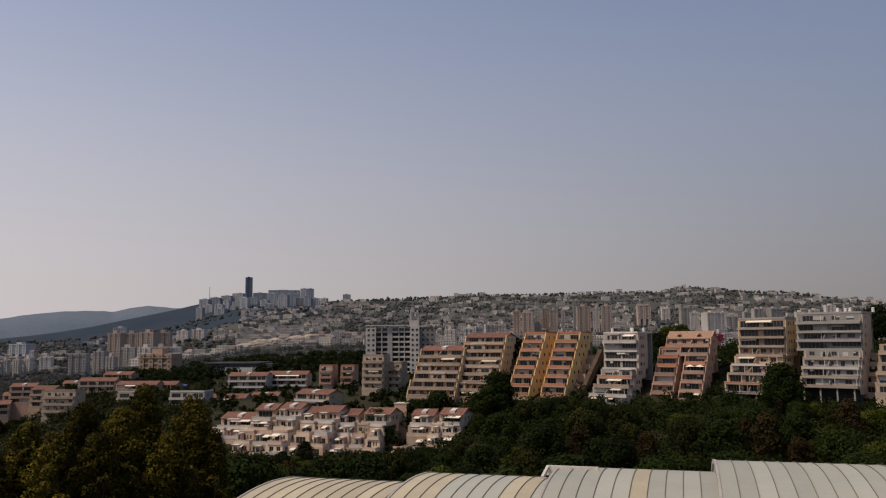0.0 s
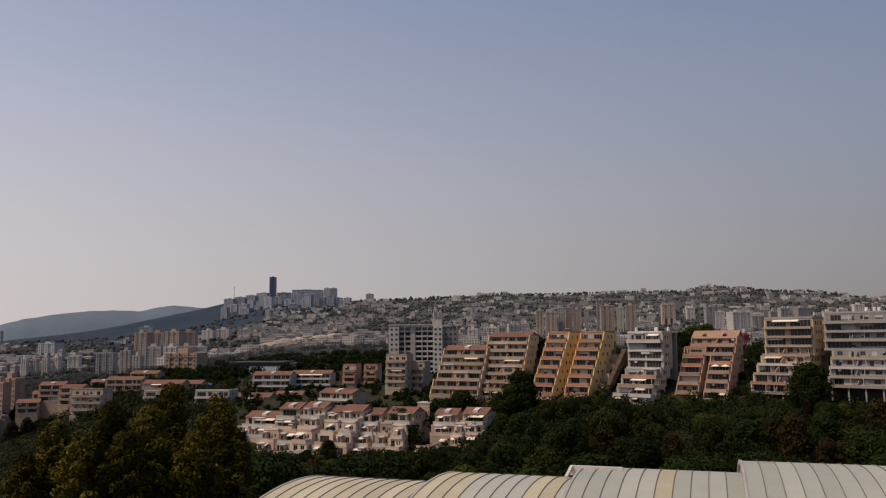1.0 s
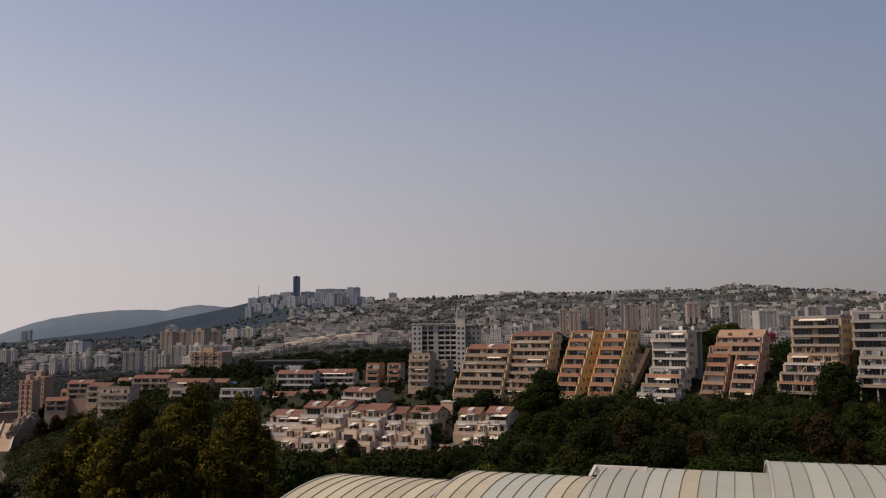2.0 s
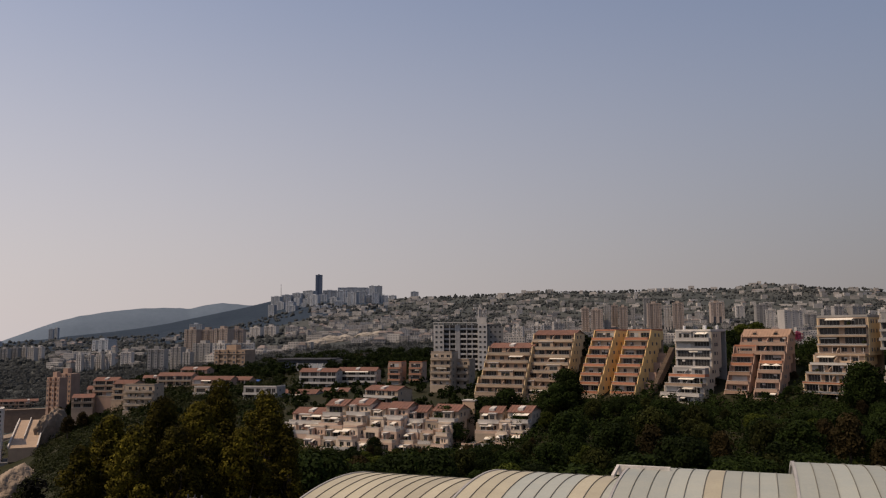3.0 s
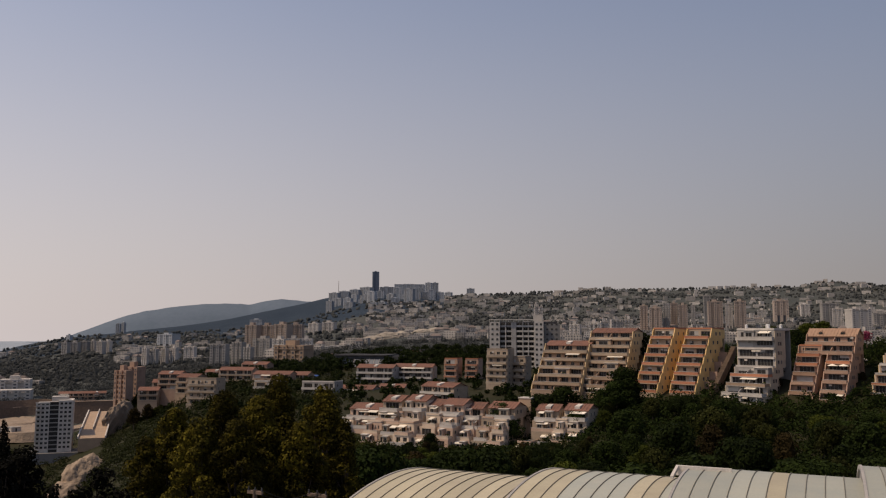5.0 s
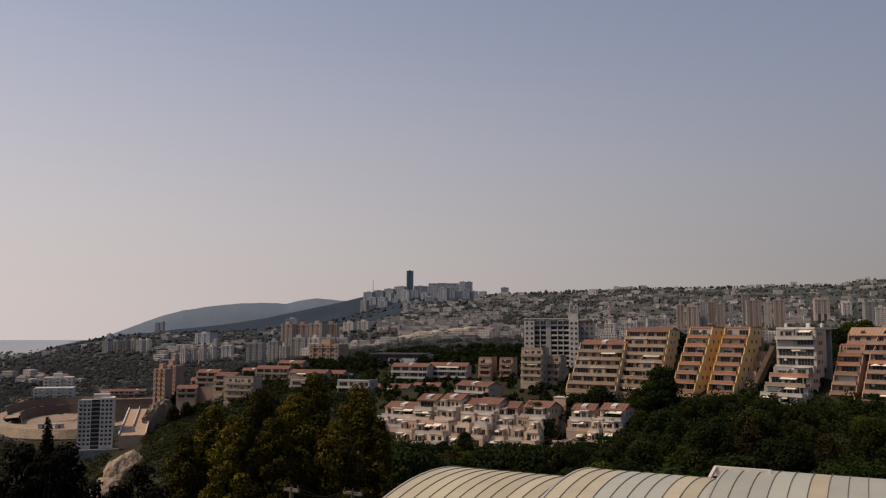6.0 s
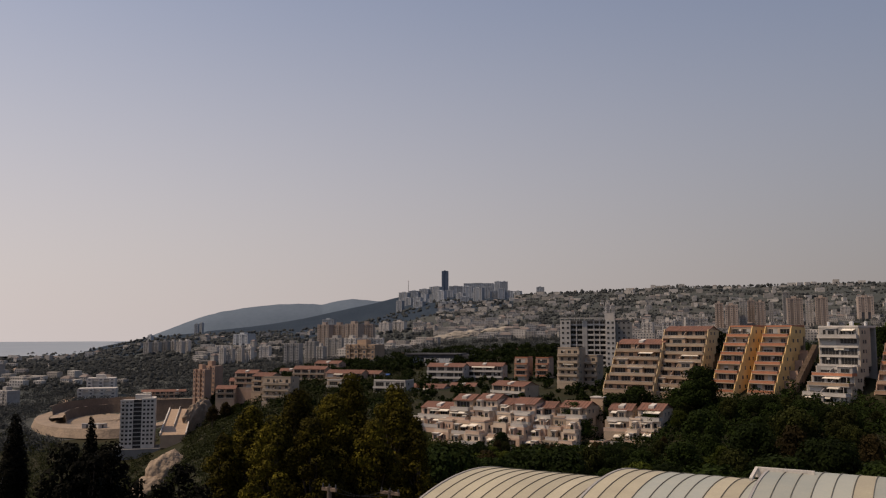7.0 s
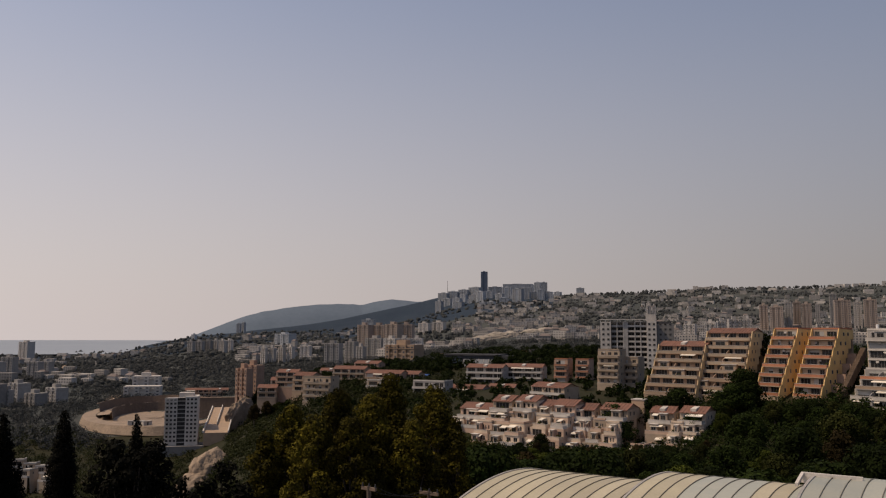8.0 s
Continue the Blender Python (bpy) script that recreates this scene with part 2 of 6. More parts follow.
RINGS_FAR_B = (
    (2200, (-64, -64, -60, -30, -16, -10, 2, 50, 62, 56, 52, 52, 54, 50, 40)),
    (3000, (-76, -76, -70, -22, -4, 6, 26, 110, 120, 130, 143, 148, 150, 140, 110)),
    (3500, (-80, -80, -74, -20, 6, 16, 56, 165, 155, 148, 130, 120, 120, 110, 90)),
)
RINGS_FAR = RINGS_FAR_A + RINGS_FAR_B
RIDGE = ((-60, -1.2), (-38.5, -1.1), (-32.01, -0.53), (-29.80, 0.17), (-26.77, 0.49), (-23.67, 0.98), (-21.32, 1.51),
         (-18.95, 2.00), (-16.96, 2.52), (-13.77, 3.13), (-10.99, 3.17), (-8.43, 2.77), (-6.29, 2.72), (-3.61, 2.82), (4.0, 1.8), (50, 1.2))
SKYLINE = ((-60, -2), (-12, 1.5), (-7.33, 2.77), (-3.38, 2.84), (-0.59, 2.98), (2.60, 3.18), (5.38, 3.11), (10.86, 3.10), (14.28, 3.22),
           (16.88, 3.42), (19.75, 3.15), (23.19, 2.79), (25.82, 2.46), (28.58, 2.09), (50, 1.5))


def ring_height(k, az):
    if k < len(RINGS) + len(RINGS_FAR):
        r, zs = (RINGS + RINGS_FAR)[k]
        z = float(np.interp(az, AZ, zs))
        if r == 3000 and az > -9:
            z = r * math.tan(radians(lerp_rows(az, SKYLINE)))
        return r, z
    if k == len(RINGS) + len(RINGS_FAR):
        return 4100, 4100 * math.tan(radians(lerp_rows(az, RIDGE)))
    return 4900, -44.0


NRING = len(RINGS) + len(RINGS_FAR) + 2


def ground_z(x, y):
    """Height of the ground, in metres from eye level."""
    r, az = math.hypot(x, y), math.degrees(math.atan2(x, y))
    az = max(-60.0, min(50.0, az))
    if r < 6:
        return -14.0
    for k in range(NRING - 1):
        r0, r1 = ring_height(k, az)[0], ring_height(k + 1, az)[0]
        if r <= r1:
            f = (r - r0) / (r1 - r0)
            z = ring_height(k, az)[1] * (1 - f) + ring_height(k + 1, az)[1] * f
            rough = 0.9 if r < 600 else min(7.0, r * 0.0022)
            if r > 4000:
                rough = 2.0
            return z + rough * (noise.noise((x / 45, y / 45, 0)) * 0.6 + noise.noise((x / 160, y / 160, 3)) * (1.2 if r > 600 else 0.4)) * min(1, r / 150)
    return -44.0


def polar(az, r, lift=0.0):
    x, y = r * math.sin(radians(az)), r * math.cos(radians(az))
    return x, y, ground_z(x, y) + lift


azs = list(np.arange(-64, 54, 0.7)) + list(range(54, 296, 11))
rs = [0.05, 6, 15, 30] + list(np.geomspace(45, 4100, 110)) + [4300, 4600, 4950]
vs = [(r * math.sin(radians(a)), r * math.cos(radians(a)), ground_z(r * math.sin(radians(a)), r * math.cos(radians(a))))
      for r in rs for a in azs]
na = len(azs)
fs, slots = [], []
for i in range(len(rs) - 1):
    for j in range(na):
        fs.append((i * na + j, (i + 1) * na + j, (i + 1) * na + (j + 1) % na, i * na + (j + 1) % na)[::-1])
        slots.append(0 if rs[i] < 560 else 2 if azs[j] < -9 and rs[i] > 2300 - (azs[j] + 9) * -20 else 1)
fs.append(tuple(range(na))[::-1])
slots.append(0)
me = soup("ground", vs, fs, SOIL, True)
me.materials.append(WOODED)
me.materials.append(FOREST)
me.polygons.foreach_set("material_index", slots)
ground = tagged(new("ground", me), "green and brown scrub-covered hillside falling into a valley", "ground", kind="structure")

# the sea beyond the valley, and the last hills
arc = np.arange(-66, -33, 1.0)
vs = [(r * math.sin(radians(a)), r * math.cos(radians(a)), -63.0 + (r - 2650) * 0.0095) for r in (2650, 3600, 4960) for a in arc]
n = len(arc)
fs = [(i * n + j, i * n + j + 1, (i + 1) * n + j + 1, (i + 1) * n + j) for i in range(2) for j in range(n - 1)]
tagged(part("water", soup("water", vs, fs, SEA), None), "pale hazy sea at the horizon", "sea", kind="structure")
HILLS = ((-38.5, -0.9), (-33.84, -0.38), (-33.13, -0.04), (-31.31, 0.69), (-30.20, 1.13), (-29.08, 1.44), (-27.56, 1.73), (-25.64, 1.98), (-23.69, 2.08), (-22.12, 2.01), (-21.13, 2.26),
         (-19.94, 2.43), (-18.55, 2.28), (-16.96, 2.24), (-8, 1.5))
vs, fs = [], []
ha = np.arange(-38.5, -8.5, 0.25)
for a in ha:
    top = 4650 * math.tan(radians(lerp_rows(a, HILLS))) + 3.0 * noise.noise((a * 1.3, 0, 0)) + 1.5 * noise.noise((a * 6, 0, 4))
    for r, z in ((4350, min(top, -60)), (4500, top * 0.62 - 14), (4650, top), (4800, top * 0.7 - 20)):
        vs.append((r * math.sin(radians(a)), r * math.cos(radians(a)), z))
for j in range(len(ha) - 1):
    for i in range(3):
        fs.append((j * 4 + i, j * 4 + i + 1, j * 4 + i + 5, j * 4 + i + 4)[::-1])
tagged(part("backdrop", soup("backdrop", vs, fs, HAZEHILL, True), None), "long blue hazy hill range behind the town", "hills", kind="structure")


# ------------------------------------------------------------ the vaulted hall roof below the eye
VAULT_R = 23.0
hall = thing("vaulted_roof", pose(45 * math.sin(radians(13)), 45 * math.cos(radians(13)), 0, 0, 0, -16.5),
             "stepped row of cream metal barrel vaults with dark seams", "roof")


def vault_arc(y0, y1, n):
    return [(y, math.sqrt(VAULT_R ** 2 - y * y) - VAULT_R) for y in np.linspace(y0, y1, n)]


def vault_strip(x0, x1, crest, thick, y0, y1, n=22):
    top = vault_arc(y0, y1, n)
    outline = [(y, z + crest) for y, z in top] + [(y, z + crest - thick) for y, z in top[::-1]]
    return prism(outline, x0, x1)


for k, (x0, x1, crest) in enumerate(((-21.5, -12.4, -8.39), (-12.4, -4.3, -7.77), (-4.3, 4.0, -7.12), (4.0, 17.0, -6.48), (17.0, 27.0, -6.0))):
    vault = part("vault", vault_strip(x0 + 0.05, x1 - 0.05, crest - 0.06, 0.12, -11, 9), RIB, hall, "barrel vault")
    count = round((x1 - x0) / 0.80)
    step = (x1 - x0) / count
    for i in range(count):
        bluish = (k == 1 and i in (3, 4, 5, 6, 9)) or (k == 2 and i not in (5,)) or k >= 3
        bm = vault_strip(x0 + i * step + 0.014, x0 + (i + 1) * step - 0.014, crest, 0.05, -11, 9)
        part("panel", bm, PANELB if bluish else PANEL, vault)
        part("seam", vault_strip(x0 + i * step - 0.014, x0 + i * step + 0.014, crest + 0.045, 0.08, -11, 9), RIB, vault)
    part("end_arch", vault_strip(x0 - 0.08, x0 + 0.05, crest + 0.05, 0.22, -11, 9), GREY, vault, "pale metal end arch")
    part("end_wall", prism([(y, z + crest - 0.1) for y, z in vault_arc(-11, 9, 12)] + [(9, -17), (-11, -17)], x0 + 0.02, x0 + 0.2), GREY, vault)
    part("back_wall", box(x0 + 0.2, x1, 8.8, 9, -19, crest - 1.9), GREY, vault)
    part("front_wall", box(x0 + 0.2, x1, -11, -10.8, -19, crest - 2.8), GREY, vault)
part("roof_kerb", box(-4.95, -2.1, 0.9, 1.1, -7.5, -6.98), WHITE, hall, "white roof-edge kerb")
part("roof_kerb", prism([(-0.9, -7.42), (-0.9, -7.25), (0.9, -6.98), (0.9, -7.15)], -4.95, -4.8), WHITE, hall, "white roof-edge kerb")


# ------------------------------------------------------------ buildings
WINDOWS = {}
PLANTS = []


def wall_bm(x0, x1, y0, y1, z0, z1, holes):
    """A wall with real openings, in one piece; holes are (x0, x1, z0, z1)."""
    bm = bmesh.new()
    xs = sorted({x0, x1, *(round(h[0], 3) for h in holes), *(round(h[1], 3) for h in holes)})
    zs = sorted({z0, z1, *(round(h[2], 3) for h in holes), *(round(h[3], 3) for h in holes)})
    grid = {}

    def vert(i, k, y):
        if (i, k, y) not in grid:
            grid[i, k, y] = bm.verts.new((xs[i], y, zs[k]))
        return grid[i, k, y]

    solid = {(i, k) for i in range(len(xs) - 1) for k in range(len(zs) - 1)
             if not any(h[0] - 0.01 < (xs[i] + xs[i + 1]) / 2 < h[1] + 0.01 and h[2] < (zs[k] + zs[k + 1]) / 2 < h[3] for h in holes)}
    for i, k in solid:
        bm.faces.new((vert(i, k, y0), vert(i + 1, k, y0), vert(i + 1, k + 1, y0), vert(i, k + 1, y0)))
        bm.faces.new((vert(i, k + 1, y1), vert(i + 1, k + 1, y1), vert(i + 1, k, y1), vert(i, k, y1)))
        for di, dk, p, q in ((-1, 0, (i, k + 1), (i, k)), (1, 0, (i + 1, k), (i + 1, k + 1)), (0, -1, (i, k), (i + 1, k)), (0, 1, (i + 1, k + 1), (i, k + 1))):
            if (i + di, k + dk) not in solid:
                bm.faces.new((vert(*p, y0), vert(*p, y1), vert(*q, y1), vert(*q, y0)))
    return bm


def window_mesh(w, h, bars):
    key = (round(w, 1), round(h, 1), bars)
    if key not in WINDOWS:
        w, h = key[:2]
        t = 0.07
        n = bars + 1
        fr = wall_bm(0, w, 0, 0.08, 0, h, [(t + (w - t) * i / n, (w - t) * (i + 1) / n, t, h - t) for i in range(n)])
        WINDOWS[key] = (mesh_of("window", fr, FRAME), mesh_of("pane", box(t, w - t, 0.03, 0.05, t, h - t), GLASS))
    return WINDOWS[key]


def add_window(parent, x, y, z, w, h, bars=1, turn=0.0):
    fr, pane = window_mesh(w, h, bars)
    ob = part("window", fr, None, parent)
    ob.matrix_basis = pose(x, y, z, 0, 0, turn)
    part("pane", pane, None, ob)
    return ob


def holes_for(kind, x0, x1, z, h, rng):
    w = x1 - x0
    out = []
    if kind == "wide":                      # glazed doors behind a terrace
        n = max(1, round(w / 4.6))
        for i in range(n):
            a = x0 + w * (i + 0.06 + 0.08 * rng.random()) / n
            out.append((a, a + w / n * (0.68 + 0.18 * rng.random()), z + 0.1, z + 2.4))
    elif kind == "small":
        n = max(2, round(w / 3.0))
        for i in range(n):
            a = x0 + w * (i + 0.3 + 0.1 * rng.random()) / n
            ww = 1.1 + 0.5 * rng.random()
            door = rng.random() < 0.25
            out.append((a, min(a + ww, x0 + w * (i + 1) / n - 0.2), z + (0.15 if door else 0.95), z + 2.15))
    elif kind == "glazed":                  # closed-in balcony, glass along its whole width
        out.append((x0 + 0.25, x0 + w * (0.40 + 0.1 * rng.random()), z + 0.25, z + h - 0.3))
        out.append((x0 + w * 0.54, x1 - 0.25, z + (0.25 if rng.random() < 0.7 else 1.0), z + h - 0.3))
    elif kind == "mixed":
        out.append((x0 + w * 0.08, x0 + w * 0.42, z + 0.15, z + 2.3))
        out.append((x0 + w * 0.55, x0 + w * 0.68, z + 0.95, z + 2.1))
        out.append((x0 + w * 0.78, x0 + w * 0.9, z + 0.95, z + 2.1))
    return out


def gable_roof(parent, x0, x1, y0, y1, z, rise, material, lights=1, dormers=0):
    """A pitched tile roof with its ridge along x, overhanging a little, with rooflights or dormers."""
    ym = (y0 + y1) / 2
    a, b = 0.45, 0.18
    roof = part("roof", prism([(y0 - a, z - 0.15), (ym, z + rise), (y1 + a, z - 0.15), (y1 + a, z - 0.15 - b), (ym, z + rise - b), (y0 - a, z - 0.15 - b)],
                              x0 - 0.35, x1 + 0.35), material, parent, "red clay tile roof")
    part("gable", prism([(y0, z - 0.1), (ym, z + rise - 0.25), (y1, z - 0.1)], x1 - 0.25, x1), STONE, parent)
    part("gable", prism([(y0, z - 0.1), (ym, z + rise - 0.25), (y1, z - 0.1)], x0, x0 + 0.25), STONE, parent)
    slope = math.degrees(math.atan2(rise + 0.15, ym - y0 + a))
    n = max(4, int((x1 - x0) / 0.9))
    for i in range(n + 1):
        x = x0 - 0.3 + (x1 - x0 + 0.6) * i / n
        rib = part("roof_rib", prism([(y0 - a, z - 0.13), (ym, z + rise + 0.02), (ym, z + rise + 0.09), (y0 - a, z - 0.06)], x - 0.09, x + 0.09), material, roof)
    for i in range(lights):
        x = x0 + (x1 - x0) * (i + 0.5) / lights
        w = 1.6
        part("rooflight", prism([(y0 + 0.6, z + 0.15), (y0 + 0.6, z + 0.95), (ym - 0.5, z + rise * 0.8 + 0.25), (ym - 0.5, z + rise * 0.8 - 0.2)], x - w / 2, x + w / 2),
             WHITE, roof, "white rooflight box")
    for i in range(dormers):
        x = x0 + (x1 - x0) * (0.27 + 0.46 * i)
        bm = bmesh.new()
        v = [bm.verts.new(p) for p in ((x - 1.1, y0 + 0.3, z + 0.3), (x + 1.1, y0 + 0.3, z + 0.3), (x, y0 + 0.3, z + 1.5),
                                       (x - 1.1, ym, z + 0.9), (x + 1.1, ym, z + 0.9), (x, ym, z + 1.5))]
        for f in ((0, 1, 2), (1, 4, 5, 2), (0, 2, 5, 3), (3, 5, 4), (0, 3, 4, 1)):
            bm.faces.new([v[k] for k in f])
        dorm = part("dormer", bm, material, roof)
        part("pane", prism([(y0 + 0.24, z + 0.38), (y0 + 0.24, z + 1.05), (y0 + 0.29, z + 1.05), (y0 + 0.29, z + 0.38)], x - 0.55, x + 0.55), GLASS, dorm)
    return roof


def terraced(name, label, origin, rz, levels, back, h=2.8, wall=STONE, side=STONE, seed=1, roof="flat", stilts=0.0, side_windows=2,
             awnings=0, slope=True, group="terraced apartment buildings", parapet_h=0.88, skirt=9.0, deep=9.0, over=0.9, bays=0.0, blinds=0.22, tiles=None, plants=0.45, posts=0):
    """Levels from the lowest up: (x0, x1, front, terrace depth, parapet material, kind of openings)."""
    rng = random.Random(seed)
    ob = thing(name, Matrix.Translation(origin) @ pose(0, 0, 0, 0, 0, rz), label, "apartment building", group)
    top = len(levels) * h
    z = 0.0
    for i, (x0, x1, yf, t, pmat, kind) in enumerate(levels):
        glazed = kind == "glazed"
        low = 0.45 if glazed else parapet_h
        if i and t > 0.3 and not glazed:
            t += over
        holes = holes_for(kind, x0 + 0.25, x1 - 0.25, z, h, rng)
        part("storey_wall", wall_bm(x0, x1, yf, yf + 0.25, z, z + h, holes), wall, ob)
        for a, b, lo, hi in holes:
            add_window(ob, a, yf + 0.1, lo, b - a, hi - lo, max(1, round((b - a) / 1.3)))
            if rng.random() < blinds:
                cut = rng.choice((0.35, 0.6, 1.0))
                wide = rng.choice((0.5, 0.5, 1.0)) * (b - a)
                off = rng.choice((0.0, b - a - wide))
                part("blind", box(a + off, a + off + wide, yf + 0.04, yf + 0.09, hi - (hi - lo) * cut, hi), BLIND, ob, "lowered grey roller blind")
        part("floor_slab", box(x0 - 0.06, x1 + 0.06, yf - t, min(back, yf + deep) - 0.1, z - 0.2, z + 0.02), WHITE if pmat is WHITE else wall, ob)
        part("partition", box(x0 + 0.25, x1 - 0.25, yf + 3.2, yf + 3.4, z, z + h), GREY, ob)
        if t > 0.3:
            bm = box(x0, x1, yf - t, yf - t + 0.14, z + 0.02, z + low)
            add_box(bm, x0, x0 + 0.14, yf - t + 0.14, yf, z + 0.02, z + low)
            add_box(bm, x1 - 0.14, x1, yf - t + 0.14, yf, z + 0.02, z + low)
            pp = part("parapet", bm, pmat, ob)
            part("coping", box(x0 - 0.04, x1 + 0.04, yf - t - 0.05, yf - t + 0.19, z + low, z + low + 0.07), WHITE, pp)
        if t > 1.2 and x1 - x0 > 9 and not glazed:     # party wall between two flats' terraces
            xm = x0 + (x1 - x0) * (0.42 + 0.16 * rng.random())
            part("party_wall", prism([(yf - 0.01, z + 0.03), (yf - 0.01, z + 2.3), (yf - t * 0.55, z + 1.7), (yf - t + 0.2, z + 1.1), (yf - t + 0.2, z + 0.03)], xm, xm + 0.18), wall, ob)
        if rng.random() < bays:                # a room built out onto the terrace
            w = (x1 - x0) * (0.24 + 0.16 * rng.random())
            a = x0 + 0.3 + (x1 - x0 - w - 0.6) * rng.random()
            d = min(1.9, t * 0.7)
            bay = part("bay", wall_bm(a, a + w, yf - d, yf - 0.01, z + 0.03, z + 2.6, []), wall, ob)
            part("bay_roof", box(a - 0.15, a + w + 0.15, yf - d - 0.25, yf - 0.01, z + 2.6, z + 2.78), WHITE, bay)
            add_window(ob, a + w * 0.2, yf - d - 0.06, z + 0.9, w * 0.6, 1.3, 1)
        for q in range(posts if t > 1.2 and not glazed else 0):     # slim posts carrying the slab above
            x = x0 + 0.4 + (x1 - x0 - 0.8) * (q + 0.25 * (q % 2)) / (posts - 0.75)
            part("post", box(x - 0.07, x + 0.07, yf - 0.78, yf - 0.64, z + 0.02, z + h - 0.2), WHITE, ob)
        if rng.random() < (0.5 if posts else 0.25):                 # cooling unit on the wall
            x = x0 + 0.6 + (x1 - x0 - 2.0) * rng.random()
            part("cooling_unit", box(x, x + 0.85, yf - 0.36, yf - 0.02, z + 1.75, z + 2.35), WHITE, ob, "white wall-hung cooling unit")
        if rng.random() < awnings:
            w = (x1 - x0) * (0.25 + 0.5 * rng.random() ** 2)
            a = x0 + (x1 - x0 - w) * rng.random()
            d = min(2.4, t * (0.55 + 0.4 * rng.random()))
            aw = part("awning", prism([(yf, z + 2.55), (yf - d, z + 2.15), (yf - d, z + 1.95), (yf - d + 0.05, z + 2.1), (yf, z + 2.48)], a, a + w), SHADEMAT, ob,
                      "pale canvas awning")
        z += h
    for i, (x0, x1, yf, t, pmat, kind) in enumerate(levels):
        if plants and t > 1.2 and rng.random() < plants:
            PLANTS.append(ob.matrix_basis @ Vector((x0 + 0.6 + (x1 - x0 - 1.2) * rng.random(), yf - t + 0.55, i * h + 0.03)))
    for s, (xa, xb) in enumerate(((0.0, 0.25), (-0.25, 0.0))):
        i = 0
        while i < len(levels):                 # one side wall for each run of levels of like width
            k = i
            xs = levels[i][s]
            while k + 1 < len(levels) and abs(levels[k + 1][s] - xs) < 0.05:
                k += 1
            prof = [(min(back, levels[i][2] + deep), i * h - (skirt if i == 0 else 0.0)), (levels[i][2] + (0 if i else 1.0), i * h - (skirt if i == 0 else 0.0))]
            for j in range(i, k + 1):
                yf, t = levels[j][2], levels[j][3]
                prof += [(yf - t * 0.96 if slope else yf, j * h), (yf - t * 0.25 if slope else yf, (j + 1) * h - 0.05 + (0.5 if slope else 0))]
            for j in range(k, i - 1, -1):
                prof.append((min(back, levels[j][2] + deep), (j + 1) * h))
                prof.append((min(back, levels[j][2] + deep), j * h))
            clean = [p for q, p in enumerate(prof) if q == 0 or (abs(p[0] - prof[q - 1][0]) + abs(p[1] - prof[q - 1][1])) > 1e-3]
            if abs(clean[-1][0] - clean[0][0]) + abs(clean[-1][1] - clean[0][1]) < 1e-3:
                clean.pop()
            lo, hi = (xs - 0.27, xs - 0.02) if s == 0 else (xs + 0.02, xs + 0.27)
            sw = part("side_wall", prism(clean, lo, hi), side, ob)
            if s == 1:
                for j in range(i, k + 1):
                    for q in range(side_windows):
                        y = levels[j][2] + 1.2 + (min(back - levels[j][2], deep) - 3.0) * (q + 0.3 * rng.random()) / max(1, side_windows)
                        if y < back - 1.2:
                            add_window(ob, hi + 0.06, y, j * h + 1.0, 0.9 if rng.random() < 0.6 else 0.6, 1.1, 1, 90)
            i = k + 1
    part("back_wall", box(levels[-1][0], levels[-1][1], back - 0.1, back + 0.15, -skirt, top), wall, ob)
    base = levels[0]
    if stilts:
        for i in range(4):
            x = base[0] + 1 + (base[1] - base[0] - 2) * i / 3
            part("column", box(x - 0.2, x + 0.2, base[2] - base[3] + 0.5, base[2] - base[3] + 0.9, -stilts, -0.2), GREY, ob)
        # wall behind the columns darkened: undercroft shade is put into its colour
        part("base_wall", box(base[0], base[1], base[2] + 3, base[2] + 3.3, -stilts - 3, -0.2), DARKGREY, ob)
    else:
        part("base_wall", box(base[0] + 0.02, base[1] - 0.02, base[2] - base[3] + 0.05, base[2] - base[3] + 0.4, -skirt, -0.2), wall, ob)
    x0, x1, yf = levels[-1][0], levels[-1][1], levels[-1][2]
    if roof == "flat":
        rf = part("roof", box(x0, x1, yf, back, top, top + 0.2), GREY, ob)
        bm = box(x0 - 0.1, x1 + 0.1, yf - 0.1, yf + 0.12, top + 0.2, top + 0.75)
        add_box(bm, x1 - 0.1, x1 + 0.12, yf + 0.12, back, top + 0.2, top + 0.75)
        part("roof_parapet", bm, levels[-1][4], ob)
    else:
        part("roof_deck", box(x0, x1, yf, back, top - 0.1, top + 0.02), GREY, ob)
        gable_roof(ob, x0, x1, yf, min(back, yf + 9), top, 2.2 if roof == "dormer" else 1.5, tiles or TILE, lights=0 if roof == "dormer" else rng.choice((0, 1, 1)), dormers=2 if roof == "dormer" else 0)
    return ob


def stepped(n, x0, x1, t, pmat, kinds, step=2.1, start=None):
    """Levels that each step back by the same depth."""
    return [(x0, x1, t + i * step, t, pmat, kinds[i % len(kinds)]) for i in range(n)]


# the hillside row of terraced blocks
terraced("apartment_building", "beige stone apartment building stepping up under red tiles", (-12.9, 282.7, -19.4), -20,
         stepped(2, 0, 17, 2.2, STONE, ("small", "wide"), 2.0) + [(1.0, 17, 6.2 + 2 * i, 2.2, CREAM, k) for i, k in enumerate(("wide", "small", "small", "wide"))],
         26, h=2.65, side=PALEYEL, wall=STONE, seed=3, roof="gable", awnings=0.35, bays=0.4)
